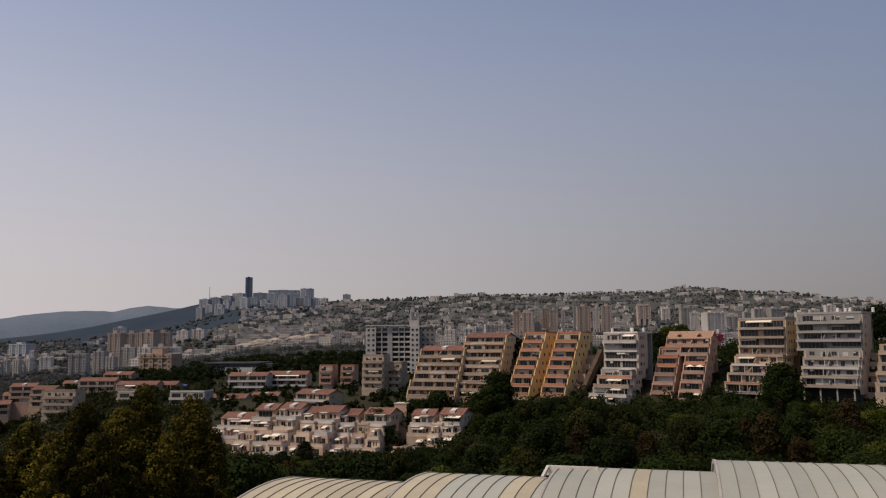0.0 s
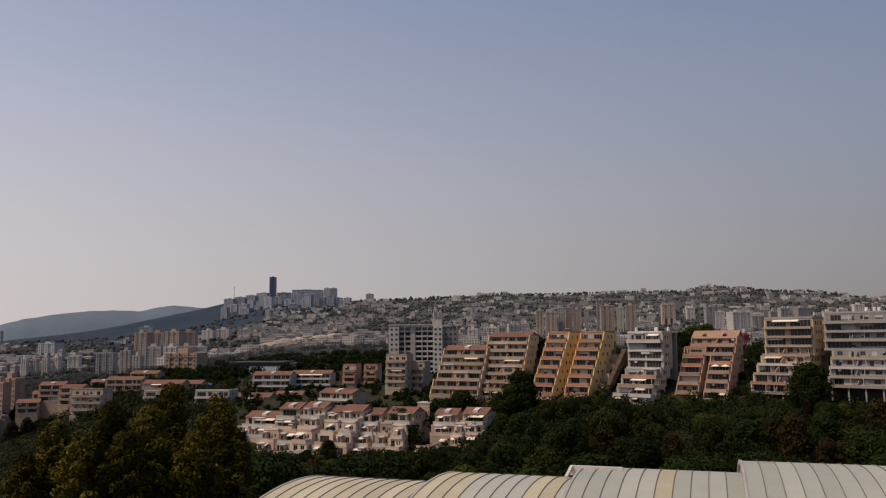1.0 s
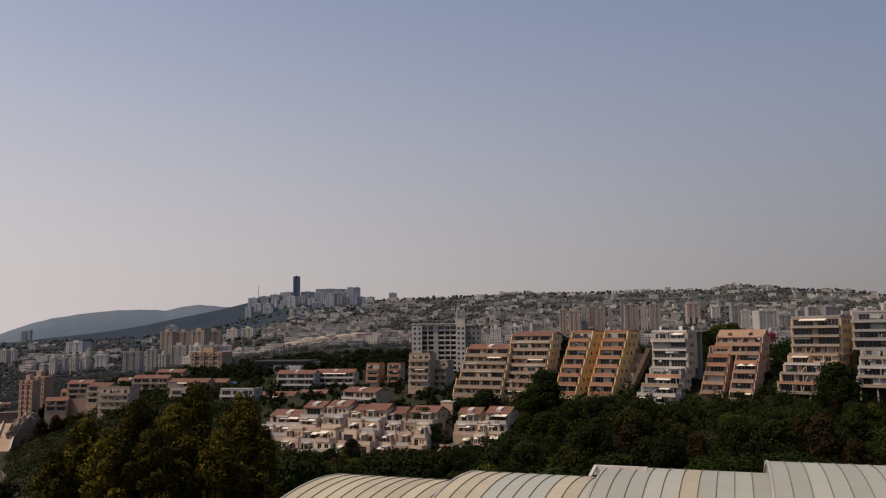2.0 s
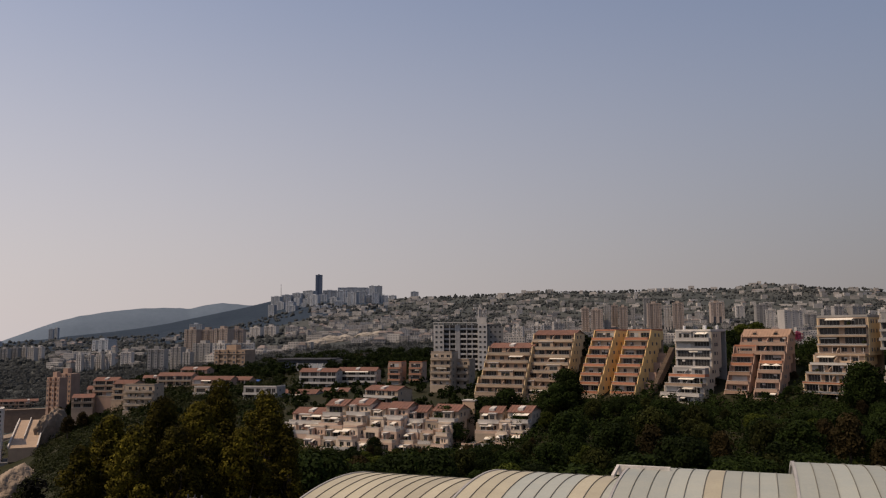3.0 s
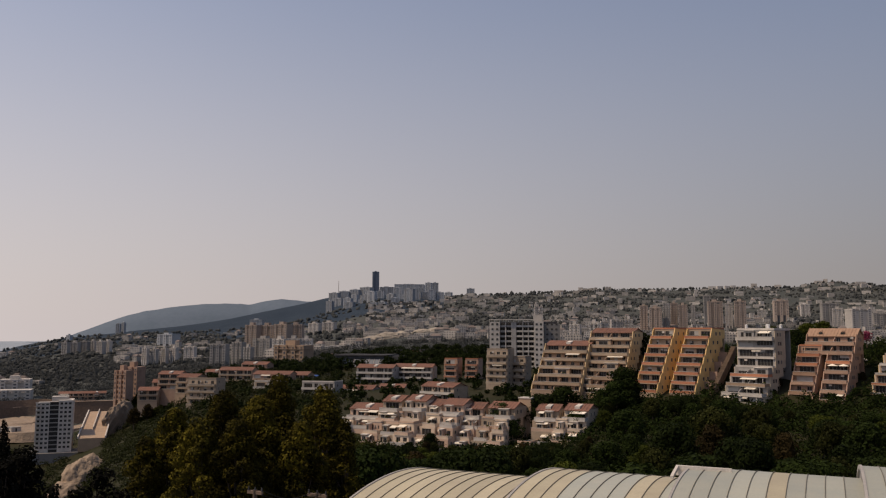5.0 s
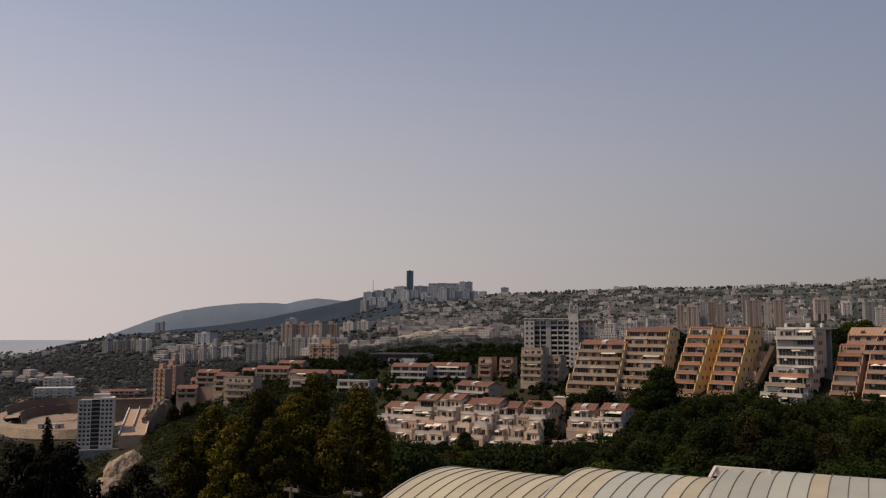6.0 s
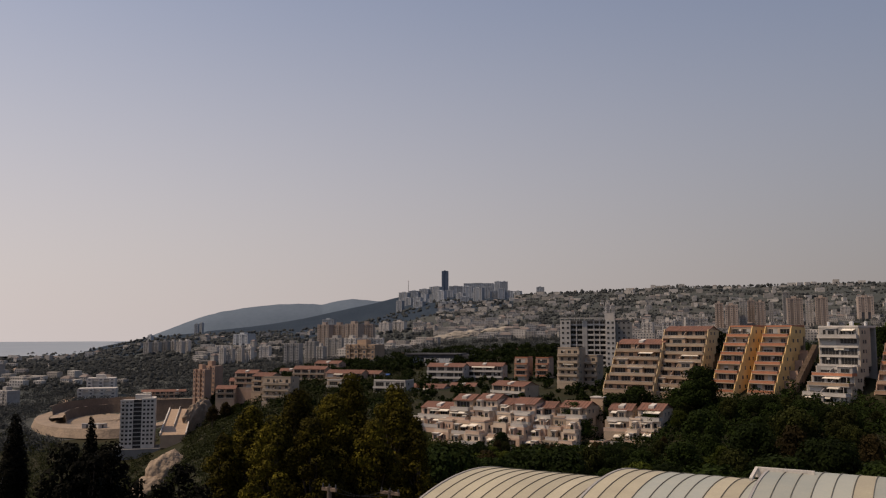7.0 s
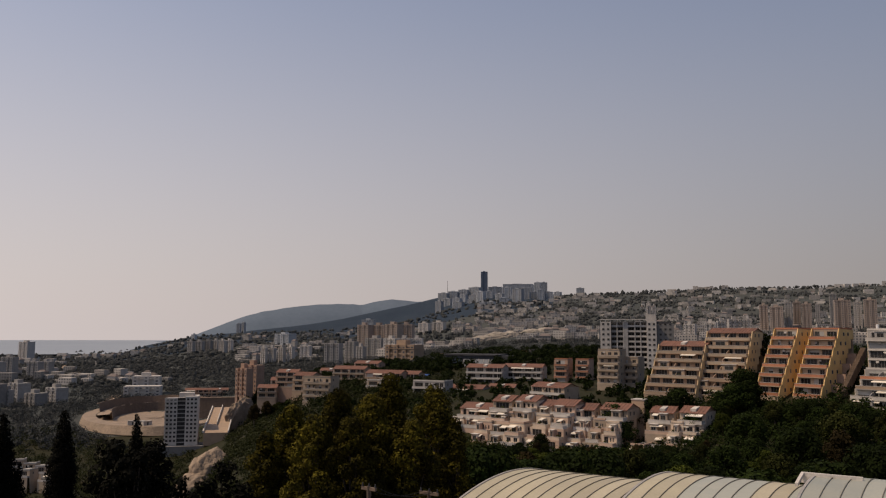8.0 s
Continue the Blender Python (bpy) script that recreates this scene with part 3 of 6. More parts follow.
terraced("apartment_building", "tall beige apartment building with stepped terraces and a red tile roof", (2.1, 281.0, -20.0), -25,
         stepped(3, 0, 14.5, 2.0, STONE, ("wide", "small"), 1.8) + [(0.4, 15.5, 7.4 + 1.6 * i, 1.6, CREAM, k) for i, k in enumerate(("wide", "small", "wide", "small", "wide"))],
         25, h=2.62, side=PALEYEL, wall=STONE, seed=5, roof="gable", awnings=0.3, bays=0.4)
for k, (o, rz, w) in enumerate((((20.5, 267.2, -17.9), -34, 7.4), ((31.0, 264.2, -17.9), -34, 8.0))):
    terraced("apartment_building", "ochre yellow apartment building with terracotta parapets on stepped terraces", o, rz,
             stepped(7, 0, w, 2.1, TERRA, ("wide", "wide", "small"), 2.0), 23, h=2.8, side=YELLOW, wall=CREAM, seed=11 + k, skirt=6)
terraced("apartment_building", "white painted apartment building with flat fronted upper floors over stepped terraces", (44.4, 258.2, -20.6), -40,
         [(0, 13.4, 2.0, 2.0, WHITE, "mixed"), (0.5, 13.4, 4.0, 2.0, WHITE, "wide"), (1.0, 13.4, 6.0, 2.0, STONE, "wide"), (1.4, 13.4, 8.0, 2.0, TERRA, "mixed"),
          (1.6, 13.4, 9.8, 1.6, WHITE, "glazed"), (1.6, 13.4, 9.9, 0.5, WHITE, "glazed"), (1.6, 13.4, 9.9, 0.5, WHITE, "glazed"), (1.6, 13.4, 9.9, 0.5, WHITE, "mixed")],
         20, h=2.75, wall=GREY, side=SIDECREAM, seed=21, slope=False, awnings=0.25, deep=6.3, bays=0.3, posts=3, blinds=0.4)
terraced("apartment_building", "pinkish stone apartment building with twin stepped wings and dormer roof", (69.9, 248.4, -21.8), -34,
         [(0, 6.6, 2.0, 2.0, STONE, "small"), (0, 6.6, 4.0, 2.0, TAN, "wide"), (0, 6.6, 6.0, 2.0, PINKISH, "wide"), (0, 6.6, 8.0, 2.0, PINKISH, "wide"),
          (0, 6.6, 10.0, 2.0, PINKISH, "wide"), (0, 6.6, 12.0, 2.0, TERRA, "wide"), (-7.0, 6.8, 14.0, 1.8, PINKISH, "wide"), (-7.0, 6.8, 15.6, 1.6, PINKISH, "small")],
         22, h=2.72, wall=PINKISH, side=PINKISH, deep=7.0, awnings=0.12, seed=31, roof="dormer", side_windows=2, tiles=TAN)
terraced("apartment_building", "narrow pinkish stone wing of stepped terraces with a tan shutter", (63.4, 254.2, -19.8), -34,
         [(0, 6.5, 2.0, 2.0, PINKISH, "wide"), (0, 6.5, 4.0, 2.0, TAN, "small"), (0, 6.5, 6.0, 2.0, PINKISH, "wide"), (0, 6.5, 8.0, 2.0, TAN, "wide"), (0, 6.5, 10.0, 2.0, TERRA, "wide"),
          (0, 6.5, 12.0, 2.0, TERRA, "wide")],
         20, h=2.72, wall=PINKISH, side=PINKISH, seed=33, side_windows=1)
terraced("apartment_building", "cream apartment building with glazed balconies standing on concrete columns", (84.3, 248.1, -16.5), -43,
         [(0, 15.0, 1.6, 1.6, METAL, "wide"), (0, 15.0, 3.4, 1.8, TERRA, "wide"), (0.3, 15.0, 5.4, 2.0, DIMWHITE, "wide"), (0.8, 15.0, 7.6, 2.2, WHITE, "mixed"),
          (1.4, 15.6, 9.6, 1.8, STONE, "small"), (1.4, 15.6, 10.0, 1.5, DIMWHITE, "glazed"), (1.4, 15.6, 10.0, 1.5, CREAM, "glazed"), (1.4, 15.6, 10.0, 1.5, DIMWHITE, "glazed")],
         21, h=2.72, wall=STONE, side=PALEYEL, seed=41, slope=False, stilts=7, awnings=0.3, deep=9, side_windows=3, skirt=2, parapet_h=0.5, bays=0.2, posts=5)
terraced("apartment_building", "pale grey and cream apartment building with long balconies on columns", (102.4, 236.8, -14.2), -41,
         [(0, 15.4, 1.6, 1.6, STONE, "mixed"), (0, 15.4, 3.2, 1.6, CREAM, "mixed"), (0, 15.4, 4.8, 1.6, WHITE, "small"), (0, 15.4, 6.4, 1.6, CREAM, "small"),
          (-2.4, 15.4, 8.4, 1.6, GREY, "glazed"), (-2.4, 15.4, 8.6, 1.4, GREY, "mixed"), (-2.4, 15.4, 8.6, 1.4, DIMWHITE, "glazed"), (-2.4, 15.4, 8.6, 1.4, GREY, "mixed")],
         20, h=2.58, wall=PALEGREY, side=SIDECREAM, seed=43, slope=False, stilts=9, side_windows=1, blinds=0.5, over=0.7, skirt=2, parapet_h=0.6, posts=4)
terraced("apartment_building", "beige apartment building with low terraces beside a parking deck", (118.0, 233.9, -16.7), -41,
         [(0, 7, 1.6, 1.6, CREAM, "wide"), (0, 7, 3.4, 1.6, STONE, "small"), (0, 7, 5.2, 1.8, STONE, "wide"), (0, 7, 7.2, 1.8, CREAM, "small")],
         19, h=2.8, wall=CREAM, side=STONE, seed=47, slope=True, side_windows=1)
terraced("apartment_building", "cream apartment building with stepped glazed balconies at the slope edge", (118.8, 226.8, -16.2), -41,
         stepped(5, 0, 16, 1.8, CREAM, ("wide", "glazed"), 1.8) + [(2, 16, 10.5, 1.2, WHITE, "glazed"), (2, 16, 10.5, 1.2, WHITE, "glazed"), (2, 16, 10.5, 1.2, WHITE, "glazed")],
         22, h=2.8, wall=CREAM, side=STONE, seed=48, slope=False, side_windows=1)

# the white terraced houses lower down
VILLA = "white and pink stepped terrace house with a red tile roof"
VILLA_FLAT = "pinkish stepped terrace house with a flat roof terrace and awnings"


def villa(o, rz, w, n, lean, k):
    """A cluster on a slope: narrow stepped houses at different depths, and a tiled house across the top."""
    h, rng = 2.92, random.Random(400 + k)
    m = Matrix.Translation(o) @ pose(0, 0, 0, 0, 0, rz)
    walls, caps = (VILLA_A, VILLA_B, CREAM), (WHITE, VILLA_B, VILLA_A)
    kinds = ("wide", "mixed", "small")
    count = max(2, round(w / 4.9))
    for c in range(count):
        x0, x1 = w * c / count + 0.3, w * (c + 1) / count - 0.3
        dy, dz = rng.uniform(-1.9, 1.3), rng.uniform(-0.7, 0.5)
        storeys = max(1, n - 1 - (1 if c == 0 and n > 2 else 0) - (rng.random() < 0.2 and n > 3))
        lv = [(lean * 0.35 * i / n, x1 - x0, 2.4 + 3.0 * i + rng.uniform(-0.3, 0.3), rng.uniform(1.9, 2.7), caps[(i + c + k) % 3], kinds[rng.randrange(3)]) for i in range(storeys)]
        terraced("terrace_house", VILLA_FLAT, m @ Vector((x0, dy, dz)), rz + rng.uniform(-5, 5), lv, 3.0 * storeys + 7, h=h, wall=walls[(c + k) % 3], side=walls[(c + k) % 3], seed=60 + 10 * k + c,
                 slope=False, awnings=0.6, bays=0.45, side_windows=1, group="terrace houses", over=0.5, deep=7.5, plants=0.7)
    tops = ((lean * 0.55, w),) if w < 16 else ((lean * 0.55, lean * 0.55 + (w - lean * 0.55) * 0.46), (lean * 0.55 + (w - lean * 0.55) * 0.54, w))
    for c, (x0, x1) in enumerate(tops):
        dy, dz = rng.uniform(-0.8, 0.8) + 0.8 * c, rng.uniform(-0.2, 0.3) + 0.35 * c
        lv = [(0, x1 - x0, 3.0 * (n - 2) + 2.8, 2.2, caps[(k + c) % 3], "small"), (0.5 * (c == 0), x1 - x0, 3.0 * (n - 1) + 2.2, 2.6, WHITE, "mixed" if c else "wide")]
        terraced("terrace_house", VILLA, m @ Vector((x0, dy, (n - 2) * h + dz)), rz + rng.uniform(-3, 3), lv, 3.0 * n + 9, h=h, wall=walls[(c + k + 1) % 3], side=walls[(c + k + 1) % 3], seed=160 + 10 * k + c, roof="gable",
                 slope=False, awnings=0.8, bays=0.5, side_windows=2, group="terrace houses", over=0.4, skirt=4, deep=9)


for k, (o, w, n, top0) in enumerate((((-73.4, 257.7, -29.8), 13, 2, 1.5), ((-63.2, 241.9, -32.4), 17, 4, 5.0), ((-51.0, 240.6, -33.3), 16.5, 4, 4.0), ((-39.6, 239.8, -33.9), 20.5, 4, 5.5),
                                     ((-15.5, 239.5, -33.9), 18, 4, 5.0))):
    villa(o, -16 - 2 * (k % 3), w, n, top0, k)
shaft = thing("stair_tower", Matrix.Translation((-15.5, 255.5, -28.2)) @ pose(0, 0, 0, 0, 0, -18), "plain beige stone stair tower beside a terrace house", "stair tower")
part("shaft", box(0, 4.0, 0, 4, -6, 8.6), STONE, shaft)
part("cap", box(-0.15, 4.15, -0.15, 4.15, 8.6, 8.9), WHITE, shaft)


def row_house(name, label, origin, rz, w, n, depth, wall, pmat, tile=True, seed=1, h=2.8, cat="house", group="row houses", lights=2, kind="wide"):
    lv = [(0, w, 1.2 + 0.25 * i, 1.2, pmat, kind) for i in range(n)]
    return terraced(name, label, origin, rz, lv, depth, h=h, wall=wall, side=wall, seed=seed, roof="gable" if tile else "flat", slope=False,
                    side_windows=1, awnings=0.2, group=group, skirt=8, parapet_h=0.7, posts=3 if w > 11 and kind == "wide" else 0, over=0.3)


ROWS_A = (
        ((-103.4, 391.6, -24.5), -5, 18.5, 3, GREY, WHITE, True), ((-86.6, 400.8, -24.4), -5, 19.5, 3, GREY, WHITE, True),
        ((-60.4, 395.4, -23.3), -8, 6.2, 4, PINKISH, TERRA, False), ((-50.3, 396.8, -23.4), -8, 6.2, 4, PINKISH, TERRA, False),
        ((-103.9, 355.1, -29.6), -8, 18, 2, GREY, STONE, True), ((-116.1, 346.0, -29.4), -8, 15, 3, GREY, WHITE, False),
        ((-85.5, 362.0, -29.4), -6, 12, 2, CREAM, STONE, True), ((-59.3, 324.6, -26.0), -30, 16, 2, CREAM, WHITE, True),
        ((-35.0, 348.2, -20.6), -14, 9, 5, CREAM, CREAM, False), ((-28.8, 354.8, -21.1), -14, 10, 4, CREAM, CREAM, False))
ROWS_B = (
        ((-167.1, 341.3, -31.1), -2, 13, 4, CREAM, CREAM, False), ((-183.6, 410.9, -27.3), 2, 18, 3, STONE, CREAM, True),
        ((-160.1, 399.1, -28.6), -4, 20, 3, PINKISH, STONE, True), ((-149.8, 405.2, -29.1), -4, 17, 3, STONE, STONE, True),
        ((-215.5, 406.4, -29.5), 4, 12, 3, PINKISH, STONE, True), ((-193.9, 383.8, -29.7), -6, 11, 3, STONE, STONE, True),
        ((-146.5, 366.8, -30.7), -6, 12, 3, CREAM, WHITE, False), ((-192.4, 461.5, -26.1), -6, 16, 3, PINKISH, STONE, True))
for k, (o, rz, w, n, wall, pm, tile) in enumerate(ROWS_A + ROWS_B):
    row_house("house" if n < 4 else "apartment_building", "pale stone row house with white terraces and a red tile roof" if tile else "pale stone flat-roofed block with balconies",
              o, rz, w, n, 11, wall, pm, tile, 100 + k, kind="small" if n > 3 and wall is CREAM else "wide")
for k in range(7):
    row_house("house", "low house with an orange tile roof among dark trees", ((-108.4, 549.4, -15.3), (-100.6, 552.9, -15.4), (-92.6, 557.4, -14.9), (-84.1, 559.7, -15.0), (-76.0, 562.9, -15.2), (-67.5, 566.0, -15.3),
                                                                       (-188.1, 611.7, -19.3))[k],
              -4, 7.6, 1, 8, PINKISH, PINKISH, True, 130 + k)

# slab block with the balcony grid
block = thing("apartment_block", Matrix.Translation((-42.9, 448.0, -15.0)) @ pose(0, 0, 0, 0, 0, 2), "tall pale grey apartment block with a grid of dark balconies", "apartment block")
BH = 2.75
BLOCK_TOP = 8 * BH
# core kept dark: the shade inside the balconies is put into its colour
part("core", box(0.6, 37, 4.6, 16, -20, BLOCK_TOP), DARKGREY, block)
part("fin_wall", box(0, 5.6, 0.3, 15, -20, BLOCK_TOP), WHITE, block)
part("fin_wall", box(24.5, 29.5, 0, 15, -20, BLOCK_TOP + 0.4), WHITE, block)
part("fin_wall", box(29.5, 38.5, 2.5, 15, -20, BLOCK_TOP - 1), SHADEGREY, block)
part("fin_wall", box(12.2, 14.6, 1.2, 4.5, -20, BLOCK_TOP), GREY, block)
part("roof_frame", box(-0.2, 29.6, 0.2, 1.0, BLOCK_TOP + 1.0, BLOCK_TOP + 1.5), WHITE, block)
part("roof_frame", box(-0.2, 0.5, 1.0, 10, BLOCK_TOP + 1.0, BLOCK_TOP + 1.5), WHITE, block)
part("plant_room", box(24, 29, 4, 12, BLOCK_TOP + 0.4, BLOCK_TOP + 4.2), WHITE, block)
for i in range(12):
    part("roof_post", box(i * 2.6, i * 2.6 + 0.3, 0.4, 0.8, BLOCK_TOP, BLOCK_TOP + 1.0), WHITE, block)
for j in range(-4, 8):
    z = j * BH
    for x0, x1 in ((5.6, 8.8), (8.8, 12.2), (14.6, 18.2), (18.2, 21.2), (21.2, 24.5)):
        part("balcony", box(x0 + 0.1, x1 - 0.1, 1.4, 1.6, z, z + 0.95), WHITE if x0 > 14 else GREY, block)
        part("floor_slab", box(x0, x1, 1.6, 4.5, z - 0.15, z + 0.02), GREY, block)
        part("divider", box(x1 - 0.22, x1 + 0.22, 1.15, 4.5, z - 0.15, z + BH - 0.15), WHITE, block)
        add_window(block, x0 + 0.4, 4.4, z + 0.1, x1 - x0 - 0.9, 2.2, 1)
    for x, y in ((1.0, 0.22), (3.6, 0.22), (25.2, -0.08), (27.6, -0.08), (31, 2.42), (33.5, 2.42), (36, 2.42)):
        add_window(block, x, y, z + 0.9, 1.2, 1.2, 1)


# far towers
def tower(name, label, foot, rz, w, d, h, wall, bays=3, seed=0, floors=3.0, crown=True, group="distant apartment towers", slot=None, bands=True):
    rng = random.Random(seed)
    ob = thing(name, Matrix.Translation(foot) @ pose(0, 0, 0, 0, 0, rz), label, "tower block", group)
    bw = w / (2 * bays + 1)
    outline = []
    for i in range(2 * bays + 1):
        inset = 0.0 if i % 2 == 0 else 1.6
        outline += [(i * bw, inset), ((i + 1) * bw, inset)]
    outline += [(w, d), (0, d)]
    bm = bmesh.new()
    lo, hi = [bm.verts.new((x, y, -25)) for x, y in outline], [bm.verts.new((x, y, h)) for x, y in outline]
    bm.faces.new(lo[::-1])
    bm.faces.new(hi)
    for i in range(len(lo)):
        j = (i + 1) % len(lo)
        bm.faces.new((lo[i], lo[j], hi[j], hi[i]))
    part("wall", bm, wall, ob)

    def comb(y_in, y_out, first, height, count):
        pts = []
        for k in range(count):
            z = first - k * floors
            pts += [(y_in, z + height), (y_out, z + height), (y_out, z), (y_in, z)]
        return pts + [(y_in + 0.08, first - (count - 1) * floors), (y_in + 0.08, first + height)]

    n = max(2, int((h + 6) / floors))
    for i in range(bays):
        x = (2 * i + 1) * bw
        # sheet at the recess back; its default dark colour stands in for shade
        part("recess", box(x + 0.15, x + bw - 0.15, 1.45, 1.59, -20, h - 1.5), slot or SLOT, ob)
        if bands:
            part("balcony_bay", prism(comb(1.40, 0.35, h - 3.5, 1.0, n), x + 0.05, x + bw - 0.05), wall, ob)
    if bands:
        for i in range(0, 2 * bays + 1, 2):
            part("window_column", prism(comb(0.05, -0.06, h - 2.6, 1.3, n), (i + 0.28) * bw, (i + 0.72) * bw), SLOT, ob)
    if crown:
        part("roof_house", box(w * 0.3, w * 0.62, d * 0.25, d * 0.7, h - 0.5, h + 3.2), wall, ob)
    part("roof_edge", box(-0.3, w + 0.3, -0.3, d + 0.3, h - 2.6, h - 2.2), wall, ob)
    return ob


def survey_tower(broad, foot, top, **kw):
    """A tower from the given foot and top corner (both metres) and its width."""
    return tower(foot=foot, h=top[2] - foot[2], w=broad, d=broad * 0.8, **kw)


BROWN_T, GREY_T, PALE_T = "brown apartment tower with dark balcony recesses", "grey apartment tower with vertical dark recesses", "pale apartment tower with rows of windows"
survey_tower(16.9, (-419.1, 1017.0, -22.9), (-420.2, 1016.6, 12.1), name="apartment_tower", label=BROWN_T, rz=-9, wall=FARBROWN, bays=2, seed=0)
survey_tower(20.3, (-410.0, 1042.3, -23.6), (-411.1, 1041.8, 12.2), name="apartment_tower", label=BROWN_T, rz=-5, wall=FARBROWN, bays=2, seed=1)
survey_tower(19.7, (-381.3, 1021.1, -23.3), (-382.3, 1020.8, 13.2), name="apartment_tower", label=BROWN_T, rz=-14, wall=FARBROWN, bays=2, seed=2)
survey_tower(17.8, (-369.8, 1046.6, -24.1), (-370.8, 1046.2, 13.3), name="apartment_tower", label=BROWN_T, rz=4, wall=FARBROWN, bays=2, seed=3)
survey_tower(17.8, (-396.4, 863.3, -29.7), (-397.1, 863.0, -10.8), name="apartment_tower", label=GREY_T, rz=4, wall=FARGREY, bays=2, seed=4)
survey_tower(13.1, (-386.8, 900.4, -29.3), (-387.5, 900.1, -9.0), name="apartment_tower", label=GREY_T, rz=-9, wall=FARGREY, bays=2, seed=5)
survey_tower(9.0, (-344.0, 831.7, -30.1), (-344.5, 831.5, -13.6), name="apartment_tower", label=GREY_T, rz=-14, wall=FARGREY, bays=2, seed=6)
survey_tower(24.1, (-372.4, 928.1, -30.5), (-373.2, 927.7, -5.0), name="apartment_tower", label=GREY_T, rz=-14, wall=FARGREY, bays=2, seed=7)
survey_tower(15.1, (-316.1, 842.7, -27.9), (-316.8, 842.4, -4.8), name="apartment_tower", label=PALE_T, rz=-14, wall=FARWALL, bays=2, seed=8)
survey_tower(14.5, (-301.7, 847.9, -28.2), (-302.3, 847.7, -4.4), name="apartment_tower", label=PALE_T, rz=4, wall=FARWALL, bays=2, seed=9)
survey_tower(12.1, (-287.5, 852.8, -28.5), (-288.2, 852.6, -4.5), name="apartment_tower", label=PALE_T, rz=8, wall=FARWALL, bays=2, seed=10)
survey_tower(21.4, (-195.5, 524.8, -24.9), (-196.0, 524.6, -7.3), name="apartment_tower", label=PALE_T, rz=-5, wall=STONE, bays=3, seed=11)
survey_tower(11.5, (0.9, 900.0, -6.2), (1.1, 900.0, 11.8), name="apartment_tower", label=PALE_T, rz=-14, wall=FARWALL, bays=2, seed=12)
survey_tower(11.2, (21.6, 879.7, -6.2), (21.8, 879.7, 13.2), name="apartment_tower", label=PALE_T, rz=-9, wall=FARWALL, bays=2, seed=13)
survey_tower(8.4, (35.1, 899.3, -6.5), (35.4, 899.3, 15.2), name="apartment_tower", label=PALE_T, rz=8, wall=FARWALL, bays=2, seed=14)
survey_tower(12.3, (47.4, 918.8, -5.5), (47.7, 918.8, 17.3), name="apartment_tower", label=PALE_T, rz=8, wall=FARWALL, bays=2, seed=15)
survey_tower(9.2, (61.3, 918.0, -5.6), (61.7, 917.9, 17.8), name="apartment_tower", label=PALE_T, rz=-5, wall=FARWALL, bays=2, seed=16)
survey_tower(13.1, (118.6, 1395.0, 8.6), (119.3, 1394.9, 49.1), name="apartment_tower", label=BROWN_T, rz=-5, wall=FARBROWN, bays=2, seed=17)
survey_tower(19.4, (132.0, 1373.7, 8.3), (132.7, 1373.6, 45.3), name="apartment_tower", label=BROWN_T, rz=-9, wall=FARBROWN, bays=2, seed=18)
survey_tower(10.3, (155.8, 1391.3, 8.2), (156.8, 1391.2, 53.4), name="apartment_tower", label=GREY_T, rz=-14, wall=FARGREY, bays=2, seed=19)
survey_tower(11.4, (170.6, 1409.7, 10.2), (171.6, 1409.6, 54.0), name="apartment_tower", label=BROWN_T, rz=-5, wall=FARBROWN, bays=2, seed=20)
survey_tower(14.1, (180.5, 1388.3, 9.9), (181.5, 1388.2, 50.2), name="apartment_tower", label=BROWN_T, rz=-9, wall=FARBROWN, bays=2, seed=21)
survey_tower(7.0, (214.1, 1484.6, 28.9), (214.7, 1484.6, 53.5), name="apartment_tower", label=GREY_T, rz=-14, wall=FARGREY, bays=2, seed=22)
survey_tower(12.2, (259.7, 1629.4, 28.1), (261.0, 1629.2, 76.6), name="apartment_tower", label=GREY_T, rz=-5, wall=FARGREY, bays=2, seed=23)
survey_tower(24.1, (243.0, 1480.2, 20.3), (244.0, 1480.0, 59.3), name="apartment_tower", label=BROWN_T, rz=-5, wall=FARBROWN, bays=2, seed=24)
survey_tower(12.1, (270.8, 1475.3, 20.0), (271.9, 1475.2, 55.8), name="apartment_tower", label=PALE_T, rz=-9, wall=FARWALL, bays=2, seed=25)
survey_tower(18.8, (281.8, 1452.9, 17.6), (283.0, 1452.7, 58.8), name="apartment_tower", label=BROWN_T, rz=-9, wall=FARBROWN, bays=2, seed=26)
survey_tower(27.7, (418.0, 1750.8, 44.7), (418.9, 1750.6, 71.4), name="apartment_tower", label=BROWN_T, rz=-5, wall=FARBROWN, bays=2, seed=27)
survey_tower(18.8, (518.7, 1931.6, 44.8), (519.6, 1931.3, 70.2), name="apartment_tower", label=PALE_T, rz=-5, wall=FARWALL, bays=2, seed=28)
survey_tower(27.9, (448.4, 1535.9, 27.9), (449.5, 1535.6, 57.6), name="apartment_tower", label=GREY_T, rz=-5, wall=FARGREY, bays=2, seed=29)
survey_tower(16.1, (434.8, 1435.6, 20.0), (435.7, 1435.3, 44.8), name="apartment_tower", label=PALE_T, rz=-14, wall=FARWALL, bays=2, seed=30)
survey_tower(30.0, (431.7, 1331.8, 12.8), (432.9, 1331.4, 41.3), name="apartment_tower", label=PALE_T, rz=8, wall=FARWALL, bays=2, seed=31)
survey_tower(24.1, (491.9, 1417.0, 17.2), (492.7, 1416.8, 36.8), name="apartment_tower", label=GREY_T, rz=-5, wall=FARGREY, bays=2, seed=32)
